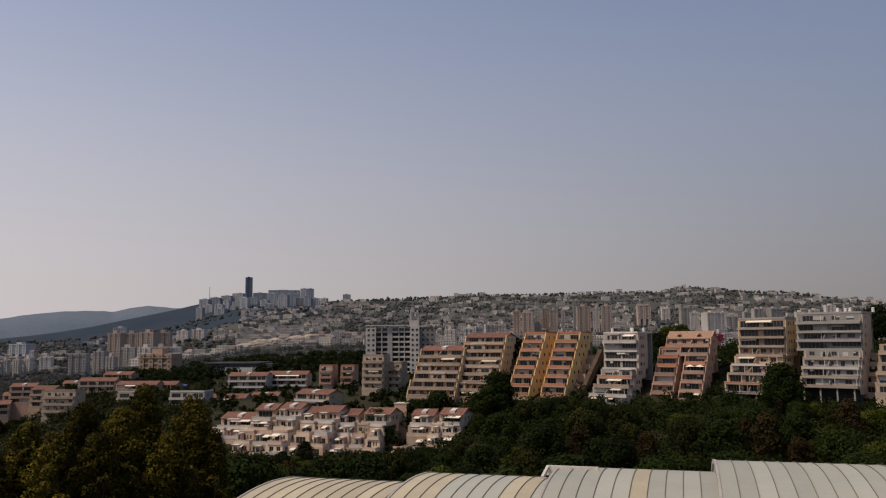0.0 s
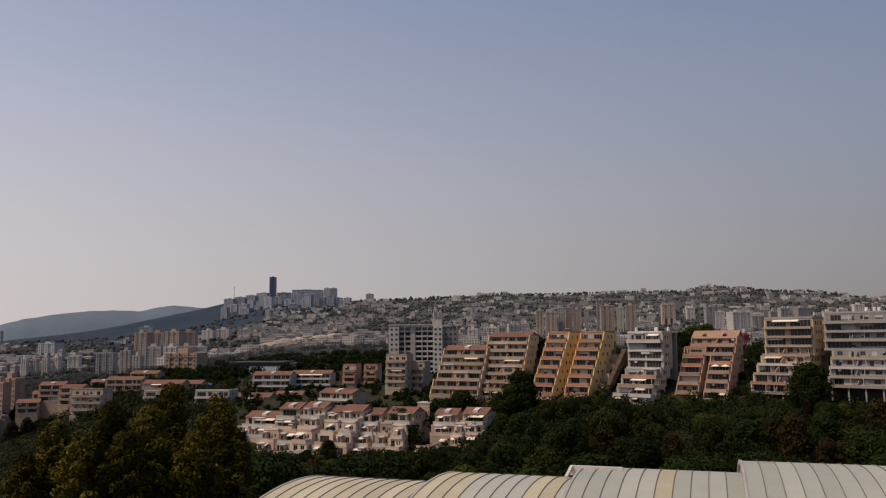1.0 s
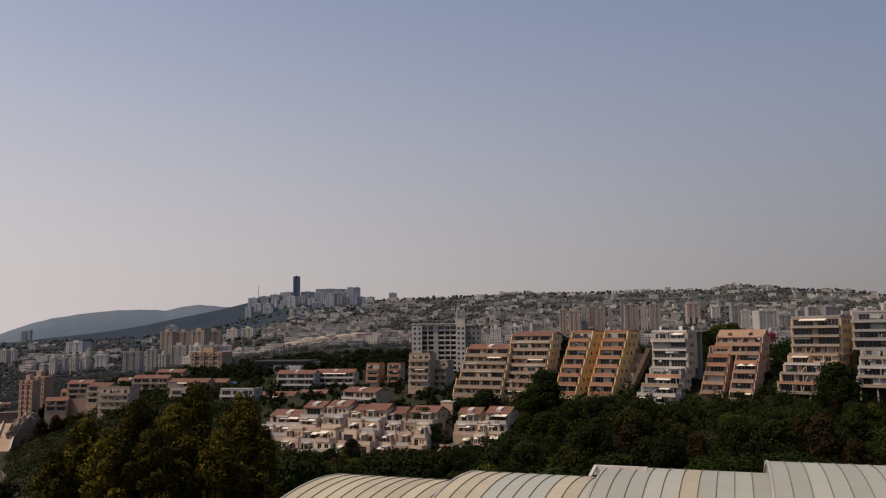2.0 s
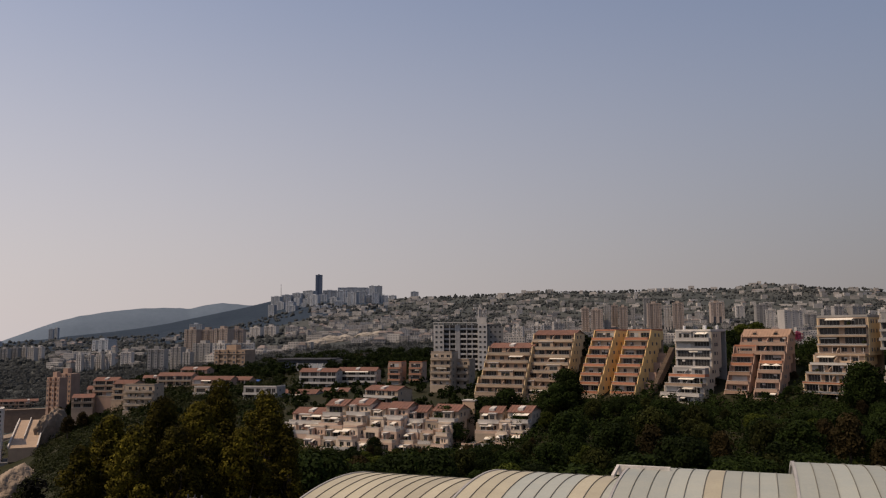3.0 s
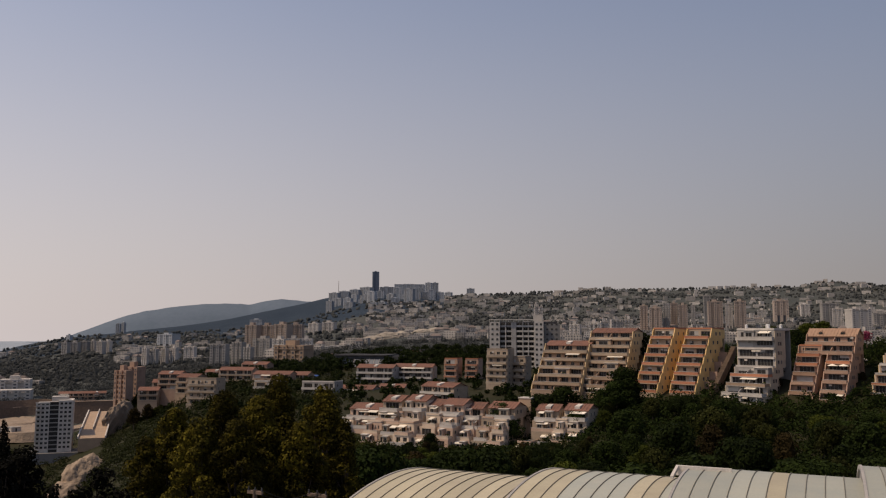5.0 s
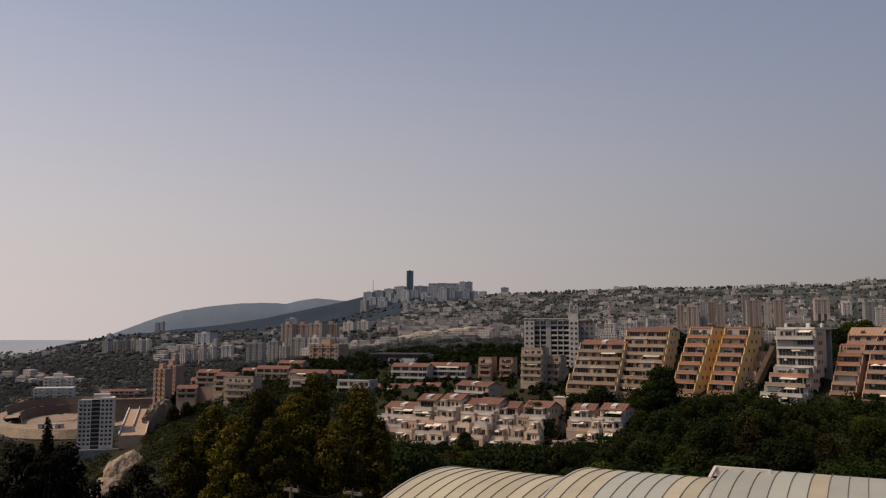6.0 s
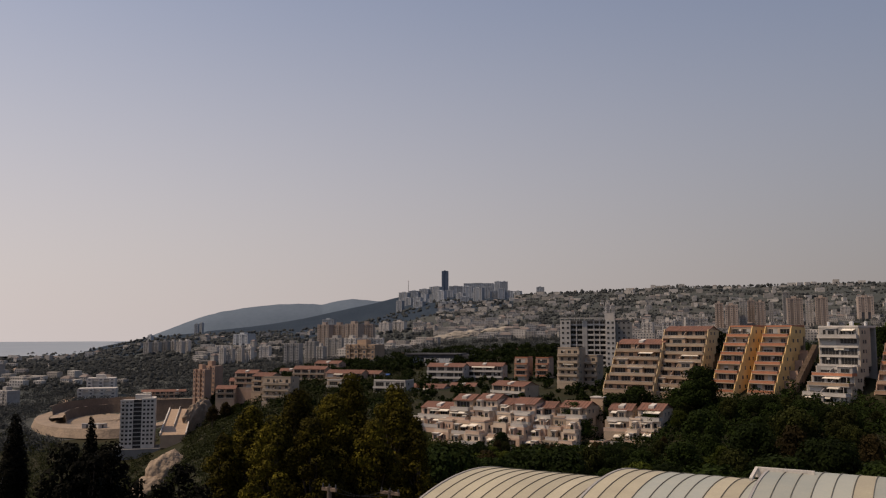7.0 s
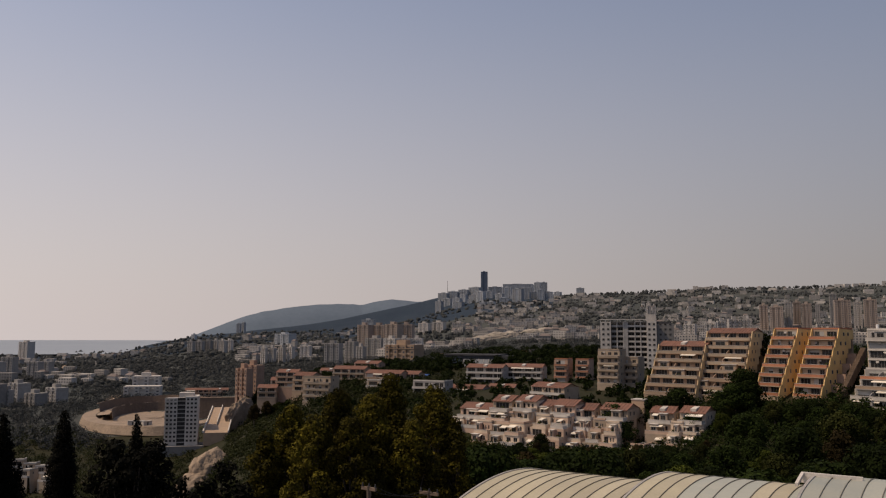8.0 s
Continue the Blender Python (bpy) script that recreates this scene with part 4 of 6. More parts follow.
survey_tower(17.1, (571.0, 1494.6, 26.0), (572.3, 1494.2, 52.8), name="apartment_tower", label=GREY_T, rz=4, wall=FARGREY, bays=2, seed=33)
survey_tower(23.6, (597.9, 1484.1, 25.5), (599.1, 1483.6, 52.2), name="apartment_tower", label=GREY_T, rz=8, wall=FARGREY, bays=2, seed=34)
survey_tower(15.9, (675.8, 1559.9, 23.2), (677.0, 1559.4, 48.0), name="apartment_tower", label=PALE_T, rz=-9, wall=FARWALL, bays=2, seed=35)
survey_tower(18.1, (739.7, 1641.0, 29.8), (741.0, 1640.4, 54.8), name="apartment_tower", label=PALE_T, rz=-9, wall=FARWALL, bays=2, seed=36)
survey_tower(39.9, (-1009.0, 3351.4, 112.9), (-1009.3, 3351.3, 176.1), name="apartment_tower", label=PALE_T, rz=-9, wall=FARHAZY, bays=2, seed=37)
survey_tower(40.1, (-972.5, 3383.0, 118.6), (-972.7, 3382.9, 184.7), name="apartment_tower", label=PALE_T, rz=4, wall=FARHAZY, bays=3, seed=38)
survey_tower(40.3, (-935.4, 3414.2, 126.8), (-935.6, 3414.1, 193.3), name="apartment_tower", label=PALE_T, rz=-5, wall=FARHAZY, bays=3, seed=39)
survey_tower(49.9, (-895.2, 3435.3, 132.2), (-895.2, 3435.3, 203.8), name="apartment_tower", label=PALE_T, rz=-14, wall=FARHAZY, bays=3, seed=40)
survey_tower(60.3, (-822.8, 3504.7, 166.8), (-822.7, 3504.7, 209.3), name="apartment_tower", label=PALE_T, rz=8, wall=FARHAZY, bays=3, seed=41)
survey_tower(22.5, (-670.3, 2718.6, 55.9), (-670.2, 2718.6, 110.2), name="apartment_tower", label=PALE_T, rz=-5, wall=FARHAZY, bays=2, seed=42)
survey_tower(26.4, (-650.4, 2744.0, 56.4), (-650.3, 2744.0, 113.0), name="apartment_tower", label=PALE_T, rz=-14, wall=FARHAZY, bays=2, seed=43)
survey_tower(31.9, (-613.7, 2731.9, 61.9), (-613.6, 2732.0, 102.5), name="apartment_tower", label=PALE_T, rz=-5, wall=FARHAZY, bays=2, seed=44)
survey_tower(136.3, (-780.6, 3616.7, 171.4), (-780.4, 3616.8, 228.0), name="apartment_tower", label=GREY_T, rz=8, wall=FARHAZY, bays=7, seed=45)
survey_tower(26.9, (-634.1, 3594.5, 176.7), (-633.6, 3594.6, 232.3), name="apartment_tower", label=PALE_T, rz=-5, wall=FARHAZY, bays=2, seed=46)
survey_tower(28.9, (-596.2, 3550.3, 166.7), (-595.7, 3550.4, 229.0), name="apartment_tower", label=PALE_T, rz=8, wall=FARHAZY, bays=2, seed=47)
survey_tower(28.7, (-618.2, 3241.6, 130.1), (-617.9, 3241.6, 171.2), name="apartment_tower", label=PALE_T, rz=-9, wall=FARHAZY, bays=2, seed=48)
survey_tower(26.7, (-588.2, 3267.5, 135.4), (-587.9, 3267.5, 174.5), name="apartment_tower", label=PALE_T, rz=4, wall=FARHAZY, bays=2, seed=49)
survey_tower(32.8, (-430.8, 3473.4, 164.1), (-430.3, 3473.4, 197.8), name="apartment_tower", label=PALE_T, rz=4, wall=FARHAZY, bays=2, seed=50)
survey_tower(6.1, (-52.0, 1299.0, 20.1), (-51.4, 1299.0, 46.3), name="apartment_tower", label=PALE_T, rz=8, wall=FARWALL, bays=2, seed=51)
survey_tower(12.5, (-945.3, 1412.9, -55.8), (-946.5, 1412.1, -15.7), name="apartment_tower", label=GREY_T, rz=-5, wall=FARGREY, bays=2, seed=53)
survey_tower(16.1, (-944.7, 1437.3, -56.5), (-945.9, 1436.6, -15.9), name="apartment_tower", label=GREY_T, rz=4, wall=FARGREY, bays=2, seed=54)
survey_tower(15.2, (-940.9, 1463.7, -57.3), (-942.1, 1462.9, -14.9), name="apartment_tower", label=GREY_T, rz=4, wall=FARGREY, bays=2, seed=55)
survey_tower(14.1, (-937.6, 1489.5, -55.7), (-938.7, 1488.7, -13.9), name="apartment_tower", label=GREY_T, rz=-9, wall=FARGREY, bays=2, seed=56)
survey_tower(12.9, (-841.9, 1360.6, -52.8), (-842.9, 1360.0, -13.7), name="apartment_tower", label=PALE_T, rz=-9, wall=FARWALL, bays=3, seed=57)
survey_tower(11.9, (-841.8, 1384.1, -49.3), (-842.8, 1383.5, -12.8), name="apartment_tower", label=PALE_T, rz=-5, wall=FARWALL, bays=3, seed=58)
survey_tower(25.5, (-1385.3, 1442.6, -50.3), (-1386.4, 1441.5, -19.9), name="apartment_tower", label=PALE_T, rz=-5, wall=FARWALL, bays=2, seed=59)
survey_tower(15.0, (-549.4, 581.5, -79.3), (-550.4, 580.6, -52.2), name="apartment_tower", label=GREY_T, rz=-14, wall=FARGREY, bays=2, seed=60)
survey_tower(15.4, (-550.8, 607.4, -73.5), (-551.7, 606.6, -49.0), name="apartment_tower", label=GREY_T, rz=-14, wall=FARGREY, bays=2, seed=61)
survey_tower(15.9, (-593.9, 608.1, -77.5), (-595.1, 607.0, -45.9), name="apartment_tower", label=GREY_T, rz=-14, wall=FARGREY, bays=2, seed=62)
survey_tower(7.5, (-562.0, 569.4, -72.7), (-562.9, 568.5, -48.9), name="apartment_tower", label=GREY_T, rz=4, wall=FARGREY, bays=2, seed=63)
survey_tower(13.4, (-571.0, 560.3, -69.8), (-572.0, 559.3, -43.7), name="apartment_tower", label=GREY_T, rz=-5, wall=FARGREY, bays=2, seed=64)
survey_tower(14.7, (-774.5, 781.1, -52.7), (-775.4, 780.2, -28.8), name="apartment_tower", label=GREY_T, rz=8, wall=FARGREY, bays=2, seed=65)
survey_tower(15.4, (-789.2, 836.4, -53.6), (-789.9, 835.8, -36.0), name="apartment_tower", label=GREY_T, rz=8, wall=FARGREY, bays=2, seed=66)
survey_tower(14.5, (-813.1, 882.6, -52.5), (-813.6, 882.1, -37.8), name="apartment_tower", label=GREY_T, rz=4, wall=FARGREY, bays=2, seed=67)
survey_tower(15.5, (-749.2, 735.6, -57.5), (-750.2, 734.7, -32.4), name="apartment_tower", label=GREY_T, rz=-5, wall=FARGREY, bays=2, seed=68)
survey_tower(9.0, (-284.9, 482.1, -37.1), (-285.3, 481.9, -23.0), name="apartment_tower", label=BROWN_T, rz=-9, wall=PINKISH, bays=2, seed=69)
survey_tower(10.8, (-288.0, 497.7, -38.1), (-288.5, 497.4, -21.4), name="apartment_tower", label=BROWN_T, rz=-9, wall=PINKISH, bays=2, seed=70)
survey_tower(13.9, (-1436.6, 2167.1, -27.5), (-1437.3, 2166.6, -3.5), name="apartment_tower", label=PALE_T, rz=-14, wall=FARHAZY, bays=2, seed=71)
survey_tower(15.5, (-1680.9, 2839.8, 5.0), (-1681.8, 2839.3, 38.1), name="apartment_tower", label=PALE_T, rz=4, wall=FARHAZY, bays=2, seed=72)
survey_tower(13.3, (-1674.3, 2866.9, 5.1), (-1675.3, 2866.3, 42.9), name="apartment_tower", label=PALE_T, rz=-9, wall=FARHAZY, bays=2, seed=73)
survey_tower(22.8, (-529.2, 1615.5, 6.5), (-529.3, 1615.5, 22.9), name="apartment_tower", label=PALE_T, rz=-9, wall=FARWALL, bays=2, seed=200)
survey_tower(25.3, (-508.2, 1643.2, 9.0), (-508.3, 1643.2, 25.6), name="apartment_tower", label=PALE_T, rz=-5, wall=FARWALL, bays=2, seed=201)
survey_tower(25.4, (-448.0, 1588.0, 6.5), (-448.1, 1588.0, 23.6), name="apartment_tower", label=PALE_T, rz=4, wall=FARWALL, bays=2, seed=202)
survey_tower(7.7, (-556.9, 1006.2, -29.8), (-557.2, 1006.0, -19.0), name="apartment_tower", label=PALE_T, rz=-9, wall=FARWALL, bays=2, seed=203)
survey_tower(7.7, (-546.9, 1011.6, -29.8), (-547.2, 1011.5, -19.7), name="apartment_tower", label=PALE_T, rz=-9, wall=FARWALL, bays=2, seed=204)
survey_tower(8.5, (-540.8, 1026.2, -30.1), (-541.1, 1026.1, -19.1), name="apartment_tower", label=PALE_T, rz=-14, wall=FARWALL, bays=2, seed=205)
survey_tower(8.5, (-529.9, 1031.9, -30.1), (-530.1, 1031.8, -18.3), name="apartment_tower", label=PALE_T, rz=-14, wall=FARWALL, bays=2, seed=206)
survey_tower(34.2, (-799.2, 1500.4, -15.5), (-799.6, 1500.2, -0.6), name="apartment_tower", label=PALE_T, rz=-9, wall=FARHAZY, bays=2, seed=207)
survey_tower(27.9, (-642.8, 3134.8, 115.0), (-642.6, 3134.8, 159.4), name="apartment_tower", label=PALE_T, rz=-9, wall=FARHAZY, bays=2, seed=208)
survey_tower(32.2, (-645.3, 2929.8, 97.4), (-645.1, 2929.8, 134.8), name="apartment_tower", label=PALE_T, rz=8, wall=FARHAZY, bays=2, seed=209)
survey_tower(33.2, (-896.3, 3176.0, 99.8), (-896.4, 3175.9, 145.6), name="apartment_tower", label=PALE_T, rz=-9, wall=FARHAZY, bays=2, seed=210)
survey_tower(34.8, (-826.1, 3143.3, 94.0), (-826.1, 3143.3, 139.1), name="apartment_tower", label=PALE_T, rz=4, wall=FARHAZY, bays=2, seed=211)
survey_tower(28.1, (-525.3, 3460.4, 154.7), (-525.0, 3460.4, 181.3), name="apartment_tower", label=PALE_T, rz=-14, wall=FARHAZY, bays=2, seed=212)
survey_tower(14.5, (-532.3, 1075.5, -33.5), (-532.7, 1075.3, -17.3), name="apartment_tower", label=PALE_T, rz=4, wall=FARWALL, bays=2, seed=213)
survey_tower(29.5, (-752.2, 1853.2, 9.8), (-752.5, 1853.0, 34.5), name="apartment_tower", label=PALE_T, rz=4, wall=FARHAZY, bays=2, seed=214)
survey_tower(30.1, (-506.0, 1412.1, -13.0), (-506.2, 1412.0, 5.5), name="apartment_tower", label=PALE_T, rz=4, wall=FARWALL, bays=2, seed=215)
survey_tower(30.8, (-354.9, 2272.5, 34.4), (-355.1, 2272.4, 53.3), name="apartment_tower", label=PALE_T, rz=4, wall=FARHAZY, bays=2, seed=216)
survey_tower(26.1, (-260.6, 2586.9, 77.3), (-260.7, 2586.9, 98.8), name="apartment_tower", label=PALE_T, rz=4, wall=FARHAZY, bays=2, seed=217)
survey_tower(24.1, (-158.1, 2394.8, 60.9), (-158.1, 2394.8, 84.1), name="apartment_tower", label=PALE_T, rz=8, wall=FARWALL, bays=2, seed=218)
survey_tower(7.0, (-61.6, 1498.7, 18.1), (-61.4, 1498.7, 56.5), name="apartment_tower", label=PALE_T, rz=-9, wall=FARWALL, bays=2, seed=219)
survey_tower(6.0, (-51.2, 1499.1, 18.0), (-51.0, 1499.1, 52.2), name="apartment_tower", label=PALE_T, rz=4, wall=FARWALL, bays=2, seed=220)
survey_tower(17.8, (407.9, 1855.7, 34.9), (408.5, 1855.6, 55.4), name="apartment_tower", label=PALE_T, rz=-14, wall=FARWALL, bays=2, seed=221)
survey_tower(14.5, (624.1, 1688.3, 31.9), (625.0, 1688.0, 52.9), name="apartment_tower", label=GREY_T, rz=4, wall=FARGREY, bays=2, seed=222)
survey_tower(22.5, (893.4, 1900.5, 52.6), (894.5, 1900.0, 73.7), name="apartment_tower", label=PALE_T, rz=-9, wall=FARWALL, bays=2, seed=223)
survey_tower(19.2, (972.8, 1973.2, 54.2), (974.1, 1972.6, 78.8), name="apartment_tower", label=GREY_T, rz=-14, wall=FARGREY, bays=2, seed=224)
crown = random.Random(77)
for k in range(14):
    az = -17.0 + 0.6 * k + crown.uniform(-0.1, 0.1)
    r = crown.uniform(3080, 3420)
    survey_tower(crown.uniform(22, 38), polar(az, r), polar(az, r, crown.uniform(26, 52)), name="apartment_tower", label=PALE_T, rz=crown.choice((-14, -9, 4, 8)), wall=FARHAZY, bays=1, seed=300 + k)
landmark = tower("office_tower", "tall dark slab tower standing alone on the ridge", (-925.6, 3788.6, 215.9), 6, 31, 18, 84, FARGLASS, 1, 3, bands=False, crown=True, group="", slot=FARGLASS)
mast = thing("radio_mast", Matrix.Translation((-969.4, 3363.1, 125.2)), "thin pale lattice radio mast on the ridge", "mast")
bm = bmesh.new()
bmesh.ops.create_cone(bm, segments=6, cap_ends=True, radius1=2.2, radius2=0.8, depth=100, matrix=Matrix.Translation((0, 0, 50)))
part("lattice", bm, FARWALL, mast)
part("beacon", box(-1.2, 1.2, -1.2, 1.2, 98, 102), FARWALL, mast)


# ------------------------------------------------------------ trees
def leaf_cloud(lobes, per_area, size, rng, squash=0.9):
    """Leaf quads over a set of lobes (x, y, z, r): verts and faces."""
    lob = np.array(lobes, float)
    counts = np.maximum(10, (per_area * lob[:, 3] ** 2).astype(int))
    own = np.repeat(lob, counts, axis=0)
    n = len(own)
    d = rng.normal(size=(n, 3))
    d /= np.linalg.norm(d, axis=1)[:, None]
    reach = own[:, 3:] * (0.80 + 0.26 * rng.random((n, 1)) ** 1.6)
    p = own[:, :3] + d * reach * np.array((1, 1, squash))
    nor = d + rng.normal(size=(n, 3)) * 0.30
    nor /= np.linalg.norm(nor, axis=1)[:, None]
    u = np.cross(nor, rng.normal(size=(n, 3)))
    u /= np.linalg.norm(u, axis=1)[:, None]
    v = np.cross(nor, u)
    s = size * (0.6 + 0.8 * rng.random((n, 1)))
    vs = np.stack([p - u * s, p - v * s * 0.6 + nor * s * 0.12, p + u * s, p + v * s * 0.6 + nor * s * 0.12], 1).reshape(-1, 3)
    return list(map(tuple, vs.tolist())), [(4 * k, 4 * k + 1, 4 * k + 2, 4 * k + 3) for k in range(n)]


def limb(bm, p, q, r0, r1, sides=6):
    p, q = Vector(p), Vector(q)
    m = Matrix.Translation((p + q) / 2) @ (q - p).to_track_quat("Z", "Y").to_matrix().to_4x4()
    bmesh.ops.create_cone(bm, segments=sides, cap_ends=True, radius1=r0, radius2=r1, depth=(q - p).length, matrix=m)


def trunk_bm(h, r, tips, rng):
    """A tapered, slightly bent trunk with limbs to the given tips."""
    bm = bmesh.new()
    bend = Vector(((rng.random() - 0.5) * 0.08 * h, (rng.random() - 0.5) * 0.08 * h, h * 0.5))
    top = Vector((bend.x * 0.6, bend.y * 0.6, h * 0.85))
    limb(bm, (0, 0, -1.2), bend, r, r * 0.7, 8)
    limb(bm, bend, top, r * 0.7, r * 0.25, 8)
    for t in tips:
        f = 0.25 + 0.5 * rng.random()
        start = bend * f / 0.5 if f < 0.5 else bend.lerp(top, (f - 0.5) * 2)
        limb(bm, start, t, r * 0.35, r * 0.08, 5)
    return bm


def make_tree(name, label, foot, h, width, leaf, seed, lobes=18, lobe_r=0.3, dense=60, size=0.35, shape="round", group="", turn=0.0, trunk=0.22):
    """Height and width in metres; shape: round, plume (tall, billowing), cone."""
    rng = np.random.default_rng(seed)
    ob = thing(name, Matrix.Translation(foot) @ pose(0, 0, 0, 0, 0, turn), label, "tree", group)
    blobs = []
    for i in range(lobes):
        f = (i + 0.5) / lobes
        a = i * 2.4 + rng.random()
        if shape == "cone":
            z, rad = h * (0.10 + 0.88 * f), width / 2 * (1 - f) ** 0.8 * (0.75 + 0.3 * rng.random())
            r = max(0.12 * width, width * 0.36 * (1 - f) ** 0.6)
            rad = max(0, rad - r * 0.7)
        elif shape == "spire":
            z = h * (0.25 + 0.75 * f ** 0.8)
            gap = h - z
            r = min(0.62 * width / 2, (0.10 + 0.12 * gap) * width / 1.5)
            rad = r * 0.55
        elif shape == "plume":
            z = h * (0.18 + 0.78 * f)
            belly = math.sin(math.pi * min(1, 0.25 + 0.72 * f)) ** 0.7
            r = width * lobe_r * (0.7 + 0.5 * rng.random()) * (1.0 - 0.4 * f)
            rad = max(0, width / 2 * belly - r) * (0.4 + 0.6 * rng.random())
        else:
            z = h * (0.38 + 0.56 * f)
            belly = math.sqrt(max(0.05, 1 - (2 * f - 0.75) ** 2 / 1.7))
            r = width * lobe_r * (0.7 + 0.6 * rng.random())
            rad = max(0, width / 2 * belly - r * 0.8) * (0.35 + 0.65 * rng.random())
        blobs.append((rad * math.cos(a), rad * math.sin(a), min(z, h - r * 0.8), r))
    tips = [(b[0] * 0.8, b[1] * 0.8, b[2]) for b in blobs[::2]]
    part("trunk", trunk_bm(h * 0.8, trunk * (h / 8) ** 0.7, tips, rng), BARK, ob)
    vs, fs = leaf_cloud(blobs, dense, size, rng)
    part("crown", soup("crown", vs, fs, leaf), None, ob)
    return ob


def crown_top(target, foot_r_z=None):
    x, y, z = target
    g = ground_z(x, y)
    return (x, y, g), z - g


# big yellow-green plumes close below the eye
for k, (top, w) in enumerate((((-29.8, 58.9, -5.6), 5.6), ((-27.3, 62.3, -4.5), 6.0), ((-23.0, 58.6, -4.7), 5.5), ((-24.0, 65.7, -3.4), 5.8), ((-19.6, 64.1, -4.2), 5.6), ((-30.5, 56.2, -7.4), 4.2),
                              ((-25.9, 55.2, -5.9), 5.2), ((-19.7, 58.8, -6.5), 4.5), ((-17.7, 63.6, -6.6), 3.6), ((-23.2, 55.3, -6.3), 5.0))):
    foot, h = crown_top(top)
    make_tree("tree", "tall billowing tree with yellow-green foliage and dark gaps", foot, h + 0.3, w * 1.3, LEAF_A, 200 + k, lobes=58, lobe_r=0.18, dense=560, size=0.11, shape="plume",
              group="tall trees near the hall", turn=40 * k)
# cypresses
for k, (top, w) in enumerate((((-32.2, 32.9, -4.0), 1.7), ((-31.5, 36.2, -4.1), 1.8), ((-29.9, 40.1, -4.6), 1.4), ((-31.6, 33.4, -6.4), 1.2), ((-33.0, 32.0, -3.6), 1.7))):
    foot, h = crown_top(top)
    make_tree("cypress", "slim dark cypress tree tapering to a point", foot, h, w, LEAF_D, 230 + k, lobes=110, dense=1500, size=0.06, shape="spire", group="cypresses", trunk=0.12)
# dark broad trees
for k, (top, w) in enumerate((((-29.0, 37.0, -5.0), 4.6), ((-28.0, 39.0, -5.3), 4.6), ((-27.6, 36.8, -5.4), 4.4), ((-23.3, 38.5, -6.1), 3.4), ((-23.6, 37.1, -6.9), 3.0), ((-21.9, 38.1, -7.1), 3.0), ((-25.6, 38.2, -6.9), 2.6))):
    foot, h = crown_top(top)
    make_tree("tree", "dark broad-leaved tree, nearly black against the valley", foot, h, w, LEAF_D, 240 + k, lobes=40, lobe_r=0.125, dense=420, size=0.12, shape="round", group="dark trees", turn=70 * k)

# hillside wood below the terraced blocks
TEMPLATES = []


def plant(foot, h, kind, turn):
    """A tree of one of six kinds; the first of each is modelled, the rest are copies."""
    k = kind % 6
    leaf = (LEAF_B, LEAF_C, LEAF_B, LEAF_F, LEAF_E, LEAF_B)[k]
    label = ("dark green round-crowned tree on the wooded slope", "olive green bushy tree on the wooded slope", "dense dark green tree on the wooded slope",
             "light green tree on the wooded slope", "bronze-brown bushy tree on the wooded slope", "low spreading dark green tree on the slope")[k]
    while len(TEMPLATES) < 6:
        TEMPLATES.append(None)
    if TEMPLATES[k] is None:
        TEMPLATES[k] = make_tree("tree", label, foot, 7.0, (7.0, 6.2, 6.5, 6.0, 5.6, 8.2)[k], leaf, 300 + k, lobes=30, lobe_r=0.17, dense=110, size=0.20, shape="round", group="slope trees")
        ob = TEMPLATES[k]
        ob.matrix_world = Matrix.Translation(foot) @ pose(0, 0, 0, 0, 0, turn) @ Matrix.Scale(h / 7.0, 4)
        return ob
    ob = copy_thing(TEMPLATES[k], Matrix.Identity(4))
    ob.matrix_world = Matrix.Translation(foot) @ pose(0, 0, 0, 0, 0, turn) @ Matrix.Diagonal((h / 7.0, h / 7.0, h / 7.0 * (0.85 + 0.3 * ((kind * 37) % 10) / 10), 1))
    return ob


LIMIT = ((-40, -7.2), (-22, -7.0), (-13, -7.35), (-3.5, -7.4), (0.8, -7.2), (1.6, -6.2), (2.4, -4.6), (4.5, -3.9), (9, -4.0), (12, -4.5), (20, -4.6), (21.5, -4.0), (27, -3.9), (40, -3.9))
rng = random.Random(9)
spots = []
for _ in range(6000):
    if len(spots) >= 225:
        break
    az, r = rng.uniform(-20, 34), math.sqrt(rng.uniform(100 ** 2, 262 ** 2))
    if az < -14 and rng.random() < 0.5:
        continue
    x, y, g = polar(az, r)
    h = rng.uniform(5.0, 12.0)
    h = min(h, r * math.tan(radians(lerp_rows(az, LIMIT) + rng.uniform(-0.35, 0.05))) - g)
    if h < 3.0 or any((x - a) ** 2 + (y - b) ** 2 < (0.42 * (h + c)) ** 2 for a, b, c in spots):
        continue
    spots.append((x, y, h))
for k, (x, y, h) in enumerate(spots):
    kind = rng.choices((0, 1, 2, 3, 4, 5), (5, 4, 4, 2.4, 1.8, 3))[0]
    plant((x, y, ground_z(x, y) - 0.2), h, kind, rng.uniform(0, 360))
# single trees that stand out between and before the buildings
SINGLES_A = (((16.4, 257.5, -9.5), 2), ((14.1, 253.6, -12.3), 0), ((18.6, 255.3, -13.1), 2), ((95.1, 231.2, -6.8), 2), ((92.8, 230.0, -9.9), 0), ((95.6, 228.8, -11.2), 2), ((-2.0, 258.0, -15.5), 2), ((-5.5, 255.9, -16.2), 0), ((-11.6, 261.7, -17.4), 0), ((-9.1, 257.8, -18.0), 2), ((-19.6, 249.2, -20.2), 2), ((-17.3, 244.4, -23.6), 0), ((2.3, 246.0, -22.3), 5))
